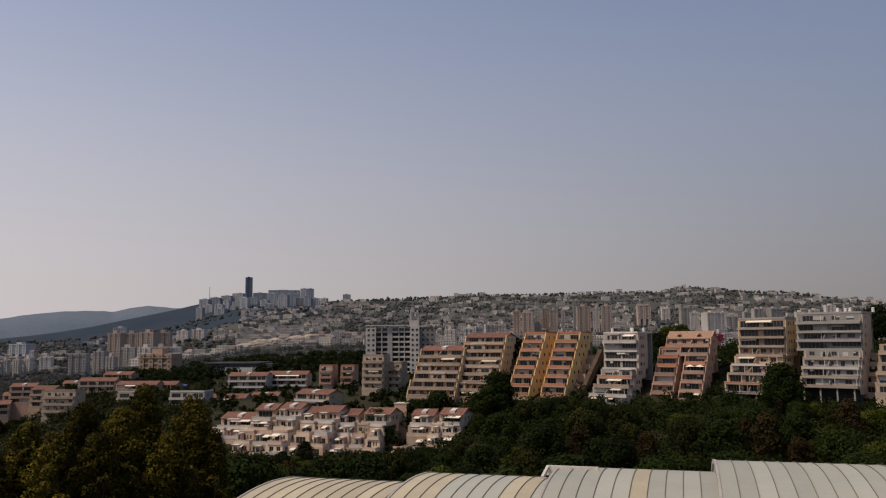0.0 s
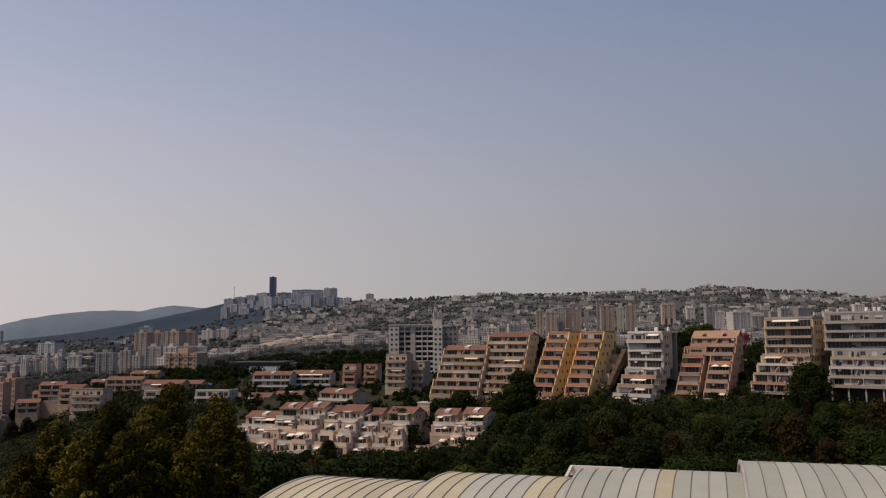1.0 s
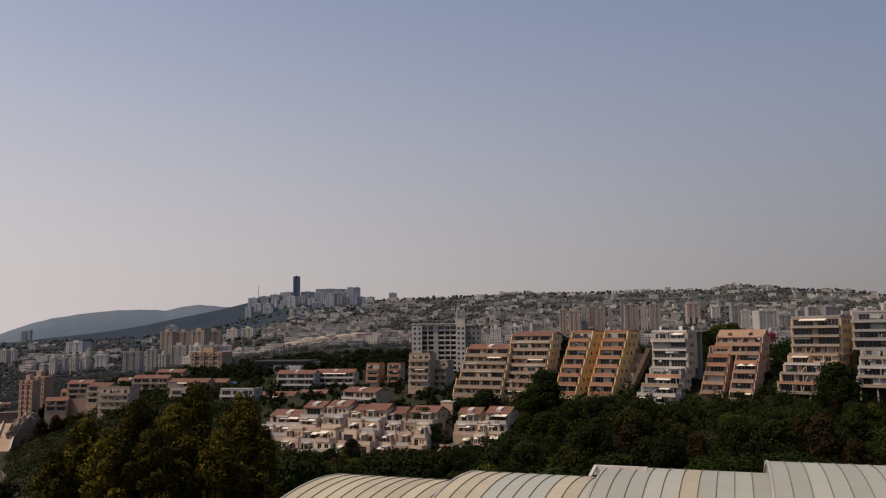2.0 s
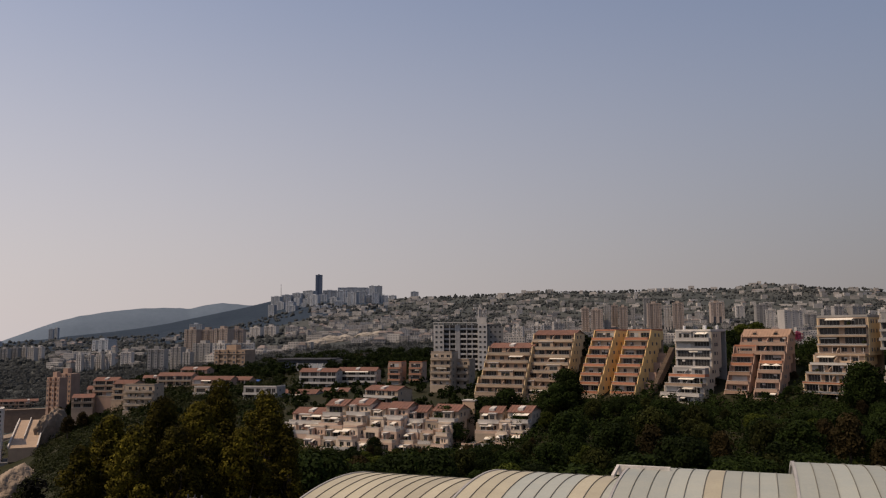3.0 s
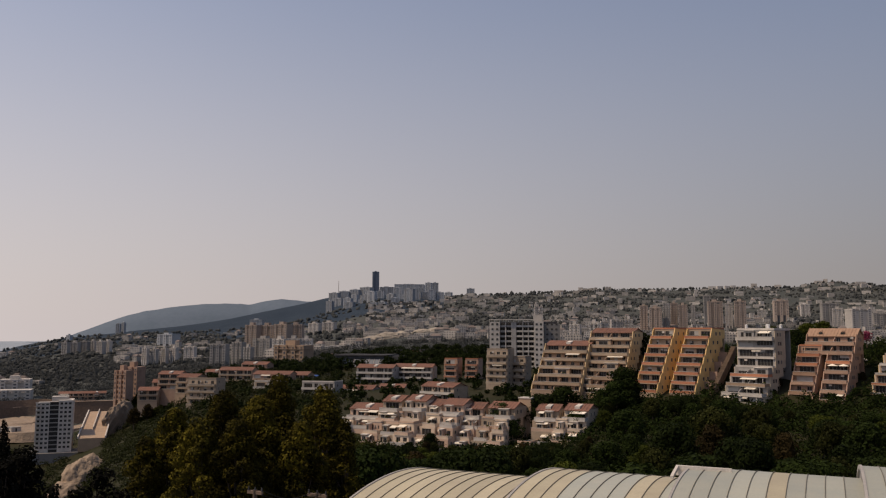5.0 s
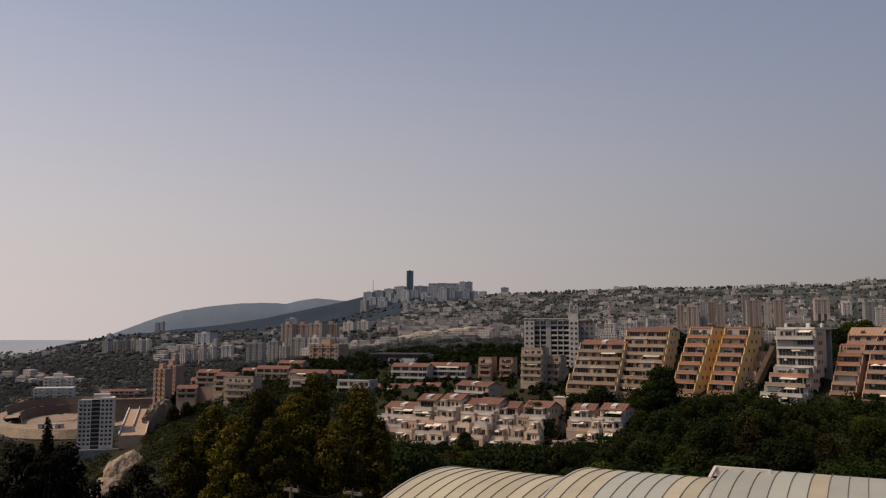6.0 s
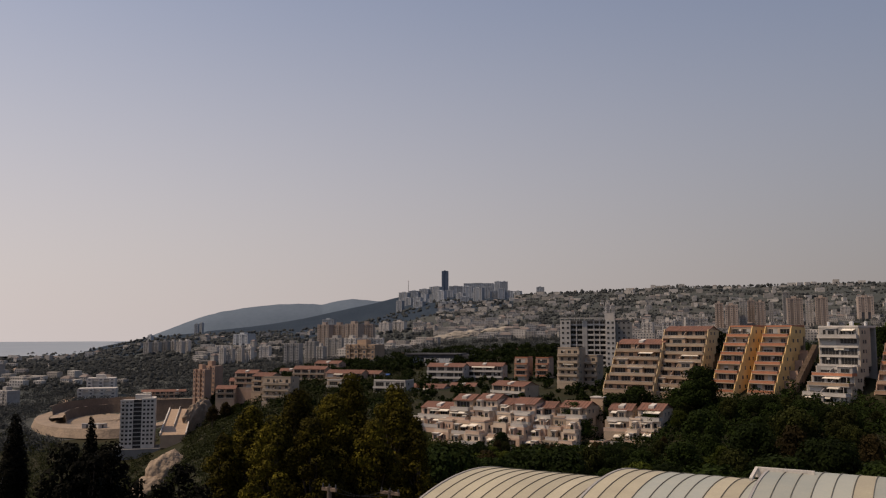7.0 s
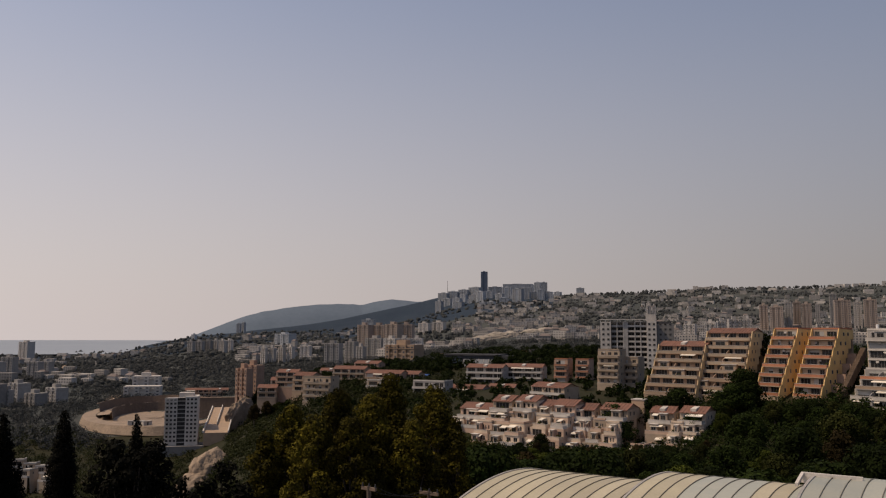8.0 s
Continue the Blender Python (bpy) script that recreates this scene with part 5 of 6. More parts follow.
SINGLES_B = (((5.5, 255.9, -21.0), 1), ((92.3, 316.8, 6.6), 3), ((88.5, 323.1, 5.9), 3), ((74.6, 321.5, 4.9), 3), ((77.9, 300.0, 3.5), 0), ((99.1, 304.3, 3.1), 3), ((154.7, 291.5, 11.6), 2), ((147.0, 306.6, 9.3), 2), ((152.5, 281.3, 9.8), 0), ((146.1, 282.5, 6.9), 0), ((53.0, 295.3, -2.1), 0), ((24.8, 299.0, 1.8), 2), ((87.4, 266.0, -7.7), 4))
SINGLES_C = (((65.2, 267.1, -9.4), 4), ((85.1, 256.2, -10.9), 4), ((80.9, 249.2, -14.3), 0), ((83.3, 248.4, -15.7), 2), ((62.3, 258.6, -12.9), 4), ((59.9, 255.1, -16.2), 0), ((77.7, 246.0, -17.1), 2), ((40.9, 260.8, -16.0), 0), ((84.1, 261.8, -10.2), 0), ((45.9, 301.5, 2.5), 0), ((-39.3, 232.7, -27.8), 2), ((-44.6, 227.7, -29.4), 0), ((-21.9, 231.0, -30.0), 0))
for k, (top, kind) in enumerate(SINGLES_A + SINGLES_B + SINGLES_C):
    foot, h = crown_top(top)
    h = max(2.5, h)
    plant(foot, h, kind, 53 * k)
bush = make_tree("flowering_bush", "magenta flowering bush between apartment buildings", (91.4, 270.0, -2.6), 4.0, 4.0, LEAF_R, 291, lobes=10, lobe_r=0.24, dense=50, size=0.25)

# trees round the middle-distance houses, too many to tell apart
nrng = np.random.default_rng(5)
blobs = []
for _ in range(1500):
    az, r = rng.uniform(-33, 2.5), math.sqrt(rng.uniform(262 ** 2, 620 ** 2))
    x, y, g = polar(az, r)
    if az < -29 and r < 640:
        continue
    h = rng.uniform(1.8, 4.2) if r < 460 else rng.uniform(4.0, 8.0)
    for q in range(4):
        rr = h * rng.uniform(0.24, 0.4)
        blobs.append((x + rng.uniform(-0.35, 0.35) * h, y + rng.uniform(-0.35, 0.35) * h, g + h * rng.uniform(0.2, 0.85) - rr * 0.5, rr))
v, f = leaf_cloud(blobs, 14, 0.6, nrng)
tagged(part("wood", soup("wood", v, f, LEAF_B), None), "dark green trees filling the gaps between houses", "trees", kind="stuff")


# scrub and far woods, uncountable
def band(az, r):
    """Rows of streets along the slope: houses where it is high, trees where it is low."""
    return noise.noise((az * r * 0.0175 / 230, r / 75, 6)) + 0.5 * noise.noise((az * r * 0.0175 / 90, r / 40, 2))


def in_pit(x, y):
    """Whether a place lies in the building site in the valley."""
    az, r = math.degrees(math.atan2(x, y)), math.hypot(x, y)
    return -42.0 < az < -29.8 and 480 < r < 790 and ((az + 35.2) / 5.4) ** 2 + ((r - 645) / 122) ** 2 < 1.0


def on_bank(az, r):
    """Whether a place lies on the bare sandstone banks of the town slope."""
    return -14.6 < az < -10.8 and 960 < r < 1190 or -11.0 < az < -7.8 and 1200 < r < 1420


def clump_mesh(name, places, material, rng, lumps=1):
    ico = bmesh.new()
    bmesh.ops.create_icosphere(ico, subdivisions=1, radius=1)
    base = np.array([v.co[:] for v in ico.verts])
    tri = np.array([[v.index for v in f.verts] for f in ico.faces])
    ico.free()
    vs, fs = [], []
    for x, y, z, s in places:
        j = 1 + 0.35 * (rng.random((len(base), 1)) - 0.5) * 2
        v = base * j * np.array((s, s, s * (0.75 + 0.5 * rng.random()))) + np.array((x, y, z + s * 0.4))
        fs.append(tri + len(base) * len(vs))
        vs.append(v)
    return soup(name, np.concatenate(vs), np.concatenate(fs).tolist(), material)


places = []
for _ in range(11000):
    az, r = rng.uniform(-46, 36), math.exp(rng.uniform(math.log(520), math.log(3150)))
    x, y, z = polar(az, r)
    if band(az, r) > (0.05 if az > -16 else 0.3) or in_pit(x, y) or on_bank(az, r) and rng.random() < 0.8:
        continue
    places.append((x, y, z, rng.uniform(1.8, 3.4) * (1 + r / 2200)))
for _ in range(11000):
    az, r = rng.uniform(-14, 36), math.sqrt(rng.uniform(1200 ** 2, 3120 ** 2))
    x, y, z = polar(az, r)
    if band(az, r) < 0.12:
        places.append((x, y, z, rng.uniform(2.4, 5.2)))
for _ in range(7500):
    az, r = rng.uniform(-47, -24), math.exp(rng.uniform(math.log(540), math.log(2500)))
    x, y, z = polar(az, r)
    if not in_pit(x, y):
        places.append((x, y, z, rng.uniform(1.2, 2.6) * (1 + r / 2600)))
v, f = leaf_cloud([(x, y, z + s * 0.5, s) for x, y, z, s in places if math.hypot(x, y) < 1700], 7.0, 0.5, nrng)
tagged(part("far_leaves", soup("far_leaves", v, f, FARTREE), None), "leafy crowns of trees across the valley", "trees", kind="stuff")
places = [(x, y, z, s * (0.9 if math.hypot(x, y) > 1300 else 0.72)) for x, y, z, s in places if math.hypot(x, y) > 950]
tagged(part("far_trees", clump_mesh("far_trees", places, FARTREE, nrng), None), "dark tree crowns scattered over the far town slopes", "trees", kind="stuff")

for name, leaf, lo, hi, count, span in (("scrub", LEAF_C, 0.7, 2.0, 2600, (-46, 34)), ("undergrowth", LEAF_B, 1.2, 2.8, 3000, (-20, 34)), ("brushwood", LEAF_G, 1.2, 3.4, 4200, (-47, -16)), ("hedge", LEAF_B, 1.2, 2.8, 520, (-3, 34))):
    blobs = []
    for _ in range(count):
        az, r = rng.uniform(*span), math.sqrt(rng.uniform(75 ** 2, 480 ** 2))
        if az > -14 and r > 258 or (name == "undergrowth" and r > 256):
            r = rng.uniform(90, 256)
        if name == "hedge":
            r = rng.uniform(228, 262)
        if name == "brushwood":
            r = math.sqrt(rng.uniform(110 ** 2, 620 ** 2))
        x, y, z = polar(az, r)
        if in_pit(x, y) or -33.2 < az < -31.0 and 400 < r < 640:
            continue
        s = rng.uniform(lo, hi)
        blobs.append((x, y, z + s * 0.15, s))
    v, f = leaf_cloud(blobs, 13 if name == "brushwood" else 16, 0.42 if name == "brushwood" else 0.36, nrng)
    tagged(part(name, soup(name, v, f, leaf), None), "low green scrub and bushes covering the slopes", "bushes", kind="stuff")

# thickets in the gaps between the terraced blocks
footprints = []
bpy.context.view_layer.update()
for o in bpy.data.objects:
    if not o.parent and o.name.startswith(("apartment_building", "terrace_house", "garden_stair")) and o.matrix_world.translation.length < 300:
        pts = [c.matrix_basis @ Vector(b) for c in o.children for b in c.bound_box if not c.name.startswith("window")]
        footprints.append((o.matrix_world.inverted(), min(p.x for p in pts), max(p.x for p in pts), min(p.y for p in pts), max(p.y for p in pts)))


def built_on(x, y, room):
    """Whether a place lies on, or close by, a building on the slope."""
    for inv, x0, x1, y0, y1 in footprints:
        p = inv @ Vector((x, y, 0))
        if x0 - room < p.x < x1 + room and y0 - room < p.y < y1 + room:
            return True
    return False


blobs = []
for _ in range(2600):
    az, r = rng.uniform(-3, 34), rng.uniform(250, 322)
    x, y, z = polar(az, r)
    s = rng.uniform(0.9, 2.3)
    if built_on(x, y, s * 0.75):
        continue
    blobs.append((x, y, z + s * 0.3, s))
    if rng.random() < 0.35:
        blobs.append((x + rng.uniform(-0.6, 0.6), y, z + s * 1.5, s * 0.8))
v, f = leaf_cloud(blobs, 20, 0.34, nrng)
tagged(part("thicket", soup("thicket", v, f, LEAF_B), None), "dark bushes filling the gaps between apartment buildings", "bushes", kind="stuff")

# small far houses
vs, fs, tv, tf, wv, wf = [], [], [], [], [], []
made = 0
for _ in range(20000):
    if made >= 1900:
        break
    az, r = rng.uniform(-45, 35), math.exp(rng.uniform(math.log(900), math.log(3080)))
    x, y, z = polar(az, r)
    if in_pit(x, y) or on_bank(az, r) or az < -34 and rng.random() < 0.6 or az < -14 and (r > 2400 or noise.noise((x / 260, y / 260, 2)) < 0.12) or band(az, r) < -0.02 + 0.15 * (rng.random() < 0.8) - 0.15:
        continue
    made += 1
    w, d, h = rng.choice((rng.uniform(7, 14), rng.uniform(10, 20), rng.uniform(16, 30))), rng.uniform(7, 11), rng.choice((4, 5, 6, 7, 9, 11))
    a = rng.uniform(-0.35, 0.25)
    ca, sa2 = math.cos(a), math.sin(a)
    k = len(vs)
    for px, py, pz in ((-w, -d, -4), (w, -d, -4), (w, d, -4), (-w, d, -4), (-w, -d, h), (w, -d, h), (w, d, h), (-w, d, h)):
        vs.append((x + (px * ca - py * sa2) / 2, y + (px * sa2 + py * ca) / 2, z + pz))
    fs += [(k, k + 1, k + 5, k + 4), (k + 1, k + 2, k + 6, k + 5), (k + 2, k + 3, k + 7, k + 6), (k + 3, k, k + 4, k + 7), (k + 4, k + 5, k + 6, k + 7)]
    if r < 2300:
        for fl in range(int(h / 3)):
            for q in range(int(w / 3)):
                px, zz = -w / 2 + (q + 0.3) * w / int(w / 3), z + h - 2.4 - fl * 3.0
                k = len(wv)
                for dx, dz in ((0, 0), (1.5, 0), (1.5, 1.4), (0, 1.4)):
                    wv.append((x + (px + dx) * ca + (d / 2 + 0.12) * sa2, y + (px + dx) * sa2 - (d / 2 + 0.12) * ca, zz + dz))
                wf.append((k, k + 1, k + 2, k + 3))
    if rng.random() < 0.22 and w < 16:
        k = len(tv)
        for px, py, pz in ((-w - 1, -d - 1, h), (w + 1, -d - 1, h), (w + 1, d + 1, h), (-w - 1, d + 1, h), (-w * 0.6, 0, h + 3), (w * 0.6, 0, h + 3)):
            tv.append((x + (px * ca - py * sa2) / 2, y + (px * sa2 + py * ca) / 2, z + pz))
        tf += [(k, k + 1, k + 5, k + 4), (k + 1, k + 2, k + 5), (k + 2, k + 3, k + 4, k + 5), (k + 3, k, k + 4)]
tagged(part("far_houses", soup("far_houses", vs, fs, FARHOUSE), None), "pale small houses crowding the far hillside", "houses", kind="stuff")
tagged(part("far_windows", soup("far_windows", wv, wf, SLOT), None), "small dark windows of the far houses", "windows", kind="stuff")
tagged(part("far_roofs", soup("far_roofs", tv, tf, FARTILE), None), "muted red tile roofs of the far houses", "roofs", kind="stuff")


# ------------------------------------------------------------ the valley: building site, slab tower, cliffs
v_tower = thing("apartment_tower", Matrix.Translation((-281.3, 401.2, -63.9)) @ pose(0, 0, 0, 0, 0, 30) @ Matrix.Diagonal((0.91, 0.91, 0.92, 1)), "new white apartment tower with a dark central glass strip", "tower block")
VH, VF = 30.0, 11
part("core", box(0.3, 19.7, 0.4, 16, -14, VH - 1), GREY, v_tower)
part("front_wall", box(0, 7.4, 0, 12, -14, VH - 1.2), WHITE, v_tower)
part("front_wall", box(12.2, 20, -0.6, 14, -14, VH + 0.6), WHITE, v_tower)
part("glass_strip", box(7.4, 12.2, 0.35, 0.6, -14, VH - 0.2), GLASS, v_tower)
part("plant_room", box(8, 17, 4, 11, VH, VH + 2.6), WHITE, v_tower)
part("podium", box(-4, 24, -5, 14, -16, 1.0), SHADEGREY, v_tower)
part("parapet", box(-0.2, 7.5, -0.2, 0.3, VH - 1.2, VH - 0.3), WHITE, v_tower)
for j in range(VF):
    z = 3.2 + j * 2.5
    for x in (0.8, 3.1, 5.4):
        add_window(v_tower, x, -0.07, z, 1.4, 1.3)
    for x in (13.0, 15.3, 17.6):
        add_window(v_tower, x, -0.67, z, 1.4, 1.3)
    bal = part("balcony", box(0.15, 2.75, -1.25, -1.1, z - 0.75, z + 0.2), WHITE, v_tower)
    part("balcony_floor", box(0.15, 2.75, -1.1, -0.01, z - 0.85, z - 0.7), GREY, bal)
    part("floor_band", box(7.45, 12.15, 0.1, 0.35, z - 0.7, z - 0.1), GREY, v_tower)
    for y in (2, 6, 10):
        add_window(v_tower, -0.01, y + 1.4, z, 1.4, 1.3, 1, -90)

PIT = (-35.2, 650.0)


def oval(a, rx, ry):
    """A point on an oval round the pit's middle, long axis along the line of sight."""
    cx, cy = PIT[1] * math.sin(radians(PIT[0])), PIT[1] * math.cos(radians(PIT[0]))
    ux, uy = math.cos(radians(PIT[0])), -math.sin(radians(PIT[0]))
    wx, wy = math.sin(radians(PIT[0])), math.cos(radians(PIT[0]))
    p, q = rx * math.cos(a), ry * math.sin(a)
    return cx + ux * p + wx * q, cy + uy * p + wy * q


def oval_band(rings, a0=0.0, a1=2 * math.pi, n=72):
    """A ribbon through ovals (rx, ry, z), from the outside in."""
    vs, fs = [], []
    for i in range(n + 1):
        a = a0 + (a1 - a0) * i / n
        for rx, ry, z in rings:
            wob = 1 + 0.025 * noise.noise((math.cos(a) * 3, math.sin(a) * 3, rx * 0.1))
            vs.append((*oval(a, rx * wob, ry * wob), z + 0.5 * noise.noise((a * 9, rx, 0))))
    k = len(rings)
    for i in range(n):
        for j in range(k - 1):
            fs.append((i * k + j, i * k + j + 1, (i + 1) * k + j + 1, (i + 1) * k + j))
    return vs, fs


site = thing("building_site", Matrix.Identity(4), "oval excavation with bare sandy benches and a dirt road round it", "building site")
for nm, rings, material, a0, a1 in (("haul_road", ((56, 98, -64.5), (54, 95, -59.0), (45, 82, -58.8), (44, 80, -63.5)), SAND, 0.0, 2 * math.pi),
                                    ("bench_wall", ((47, 84, -52.5), (45.5, 82, -52.2), (44, 79, -62.5)), EARTH, 0.15, 3.0),
                                    ("bench", ((44, 79, -58.5), (36, 62, -58.2), (35.5, 60, -61.5)), SAND, 0.1, 3.3),
                                    ("bench_wall", ((35.8, 61, -56.0), (35, 59, -55.8), (34, 57, -62.8)), EARTH, 0.5, 3.4),
                                    ("pit_floor", ((44, 80, -62.6), (20, 40, -62.8), (0.5, 1, -62.8)), SAND, 0.0, 2 * math.pi)):
    v, f = oval_band(rings, a0, a1)
    part(nm, soup(nm, v, f, material, False), None, site)
for i in range(3):
    x, y = oval(4.35 + 0.09 * i, 50, 89)
    hut = thing("site_hut", Matrix.Translation((x, y, -58.9)) @ pose(0, 0, 0, 0, 0, 40 + 13 * i), "small white site hut beside the dirt road", "hut", "site huts")
    part("cabin", box(-3, 3, -1.3, 1.3, 0, 2.6), WHITE, hut)
    part("roof", box(-3.2, 3.2, -1.5, 1.5, 2.6, 2.8), GREY, hut)
    part("door", box(-0.5, 0.5, -1.36, -1.31, 0.1, 2.1), DARKGREY, hut)


def rock(name, label, at, size, seed, material, category="rock", rough=1.0):
    """A rough heap or face of rock or earth."""
    bm = bmesh.new()
    bmesh.ops.create_icosphere(bm, subdivisions=5, radius=1)
    for v in bm.verts:
        n = 1 + rough * 0.13 * noise.noise(v.co * 1.6 + Vector((seed, 0, 0))) + rough * 0.11 * noise.noise(v.co * 4 + Vector((0, seed, 0))) + rough * 0.05 * noise.noise(v.co * 9 + Vector((seed, seed, 0))) + 0.02 * noise.noise(v.co * 21)
        v.co = Vector((v.co.x * size[0], v.co.y * size[1], v.co.z * size[2])) * n
    for face in bm.faces:
        face.smooth = True
    ob = part(name, bm, material)
    ob.matrix_world = Matrix.Translation(at)
    return tagged(ob, label, category)


rock("earth_mound", "bare sandy earth mound among dark trees", (-174.9, 279.9, -57.6), (7.5, 12, 13), 3, SAND, "mound", 0.8)
rock("earth_mound", "bare sandy earth mound among dark trees", (-175.1, 270.2, -59.6), (7.0, 10, 8), 8, SAND, "mound", 0.8)
rock("rock_face", "eroded pale brown rock face below the houses", (-261.7, 449.3, -55.6), (3.2, 16, 14), 5, SAND, "cliff", 1.3)
rock("rock_face", "eroded pale brown rock face below the houses", (-267.0, 463.6, -51.3), (3.2, 12, 11), 6, SAND, "cliff")
wall_r = thing("retaining_wall", Matrix.Translation((-325.6, 504.0, -57.3)) @ pose(0, 0, 0, 0, 0, 30), "long brown earth retaining wall at the excavation edge", "retaining wall")
part("face", prism([(0, -2), (2.2, 12), (4, 12), (4, -2)], 0, 30), EARTH, wall_r)
part("capping", box(0, 30, 2.0, 4.2, 12, 12.4), STONE, wall_r)
yard = thing("concrete_yard", Matrix.Translation((-258.2, 404.7, -56.4)) @ pose(0, 0, 0, 0, 0, 28), "pale concrete ramp with kerbs beside the tower", "ramp")
part("ramp", prism([(0, -6), (0, 1.0), (70, 9), (70, -6)], 0, 13), STONE, yard)
part("kerb", prism([(0, 1.0), (0, 2.1), (70, 10.1), (70, 9)], 13, 13.6), WHITE, yard)
part("kerb", prism([(0, 1.0), (0, 2.1), (70, 10.1), (70, 9)], -0.6, 0), WHITE, yard)
part("wall", prism([(20, 3.3), (20, 4.8), (70, 10.5), (70, 9)], 5.6, 6.0), WHITE, yard)

tower("office_building", "low white office building with a dark lower wing", (-519.2, 673.0, -67.4), 28, 34, 18, 16, WHITE, 3, 5, crown=False, group="")
tower("office_building", "pale flat-roofed office building above the excavation", (-531.1, 701.7, -62.2), 28, 26, 16, 19, WHITE, 2, 6, group="")
for k, (o, w) in enumerate((((-422.9, 631.5, -55.6), 14), ((-411.0, 633.3, -55.4), 14), ((-398.7, 635.3, -55.2), 14))):
    row_house("house", "house with a muted orange tile roof above the site", o, 28, w, 2, 10, PINKISH, STONE, True, 170 + k)
for k, o in enumerate(((-298.2, 309.8, -61.8), (-293.1, 311.9, -63.4), (-287.0, 312.1, -64.2), (-280.4, 312.7, -65.9), (-285.7, 301.0, -64.0), (-277.7, 304.3, -65.9))):
    row_house("house", "small pale flat-roofed house in the valley", o, 30 - 6 * k, 5.0, 1, 7, CREAM, WHITE, False, 180 + k)
for k, (o, rz, w, n, pm) in enumerate((((-222.5, 414.0, -34.4), 18, 12, 3, STONE), ((-228.9, 444.6, -33.4), 16, 14, 3, PINKISH), ((-175.8, 359.3, -32.7), 14, 14, 4, CREAM), ((-219.3, 471.5, -31.4), 12, 13, 3, STONE),
                                       ((-227.6, 511.6, -32.3), 10, 16, 2, PINKISH), ((-221.4, 397.5, -34.8), 18, 10, 2, STONE))):
    row_house("house", "stone house with a tile roof at the valley edge", o, rz, w, n, 11, (CREAM, PINKISH, STONE)[k % 3], pm, k != 2, 190 + k)
for o in ((-222.5, 414.0, -34.4), (-228.9, 444.6, -33.4), (-221.4, 397.5, -34.8), (-288.0, 497.7, -32.0)):
    for j in range(5):
        near = 1 - rng.uniform(0.012, 0.045)
        side2 = rng.uniform(-3, 13)
        foot, h = crown_top((o[0] * near + side2 * 0.87, o[1] * near + side2 * 0.48, o[2] + rng.uniform(-2.5, 0.6)))
        plant(foot, max(3.0, min(h, 11.0)), rng.choice((0, 1, 2, 4)), rng.uniform(0, 360))
hall2 = thing("dark_hall", Matrix.Translation((-139.5, 480.1, -21.8)) @ pose(0, 0, 0, 0, 0, -6), "long dark grey flat-roofed hall with a sloping glass front", "hall")
part("body", box(0, 40, 0, 18, -6, 9), DARKGREY, hall2)
part("roof", box(-0.8, 34, -0.8, 18.8, 9, 9.8), DARKGREY, hall2)
part("glass_front", prism([(-5, -6), (-5, 0.5), (-0.1, 7.0), (-0.1, -6)], 12, 38), FARGLASS, hall2)
for i in range(9):
    part("mullion", prism([(-5.1, 0.5), (-0.15, 7.1), (-0.15, 7.3), (-5.1, 0.7)], 12 + i * 3.2, 12.2 + i * 3.2), GREY, hall2)
part("window_band", box(1, 11, -0.12, -0.02, 4.5, 6.5), FARGLASS, hall2)

# ------------------------------------------------------------ cables close below the eye
def pole(top, arm):
    x, y, z = top
    g = ground_z(x, y)
    ob = thing("utility_pole", Matrix.Translation((x, y, g)), "weathered grey utility pole with a short crossarm", "utility pole", "utility poles")
    bm = bmesh.new()
    bmesh.ops.create_cone(bm, segments=10, cap_ends=True, radius1=0.16, radius2=0.10, depth=z - g + 1, matrix=Matrix.Translation((0, 0, (z - g - 1) / 2)))
    part("pole", bm, BARK, ob)
    part("crossarm", box(-arm, arm, -0.06, 0.06, z - g - 0.18, z - g - 0.04), EARTH, ob).rotation_euler.z = radians(-20)
    for s in (-0.85, 0, 0.85):
        bm = bmesh.new()
        bmesh.ops.create_cone(bm, segments=8, cap_ends=True, radius1=0.05, radius2=0.03, depth=0.16, matrix=Matrix.Translation((s * arm, -s * arm * math.tan(radians(20)), z - g + 0.04)))
        part("insulator", bm, DARKGREY, ob)
    return ob


PA, PB = (-13.9, 35.4, -6.9), (-11.9, 38.2, -7.5)
pole(PA, 0.42)
pole(PB, 0.55)
for s in (-0.3, 0.3):
    cu = bpy.data.curves.new("cable", "CURVE")
    cu.dimensions, cu.bevel_depth = "3D", 0.014
    sp = cu.splines.new("POLY")
    sp.points.add(12)
    for i in range(13):
        f = i / 12
        p = Vector(PA).lerp(Vector(PB), f)
        sp.points[i].co = (p.x + s, p.y, p.z - 0.35 * 4 * f * (1 - f), 1)
    cu.materials.append(RUBBER)
    tagged(new("cable", cu), "thin dark sagging cable between utility poles", "cable", "cables")


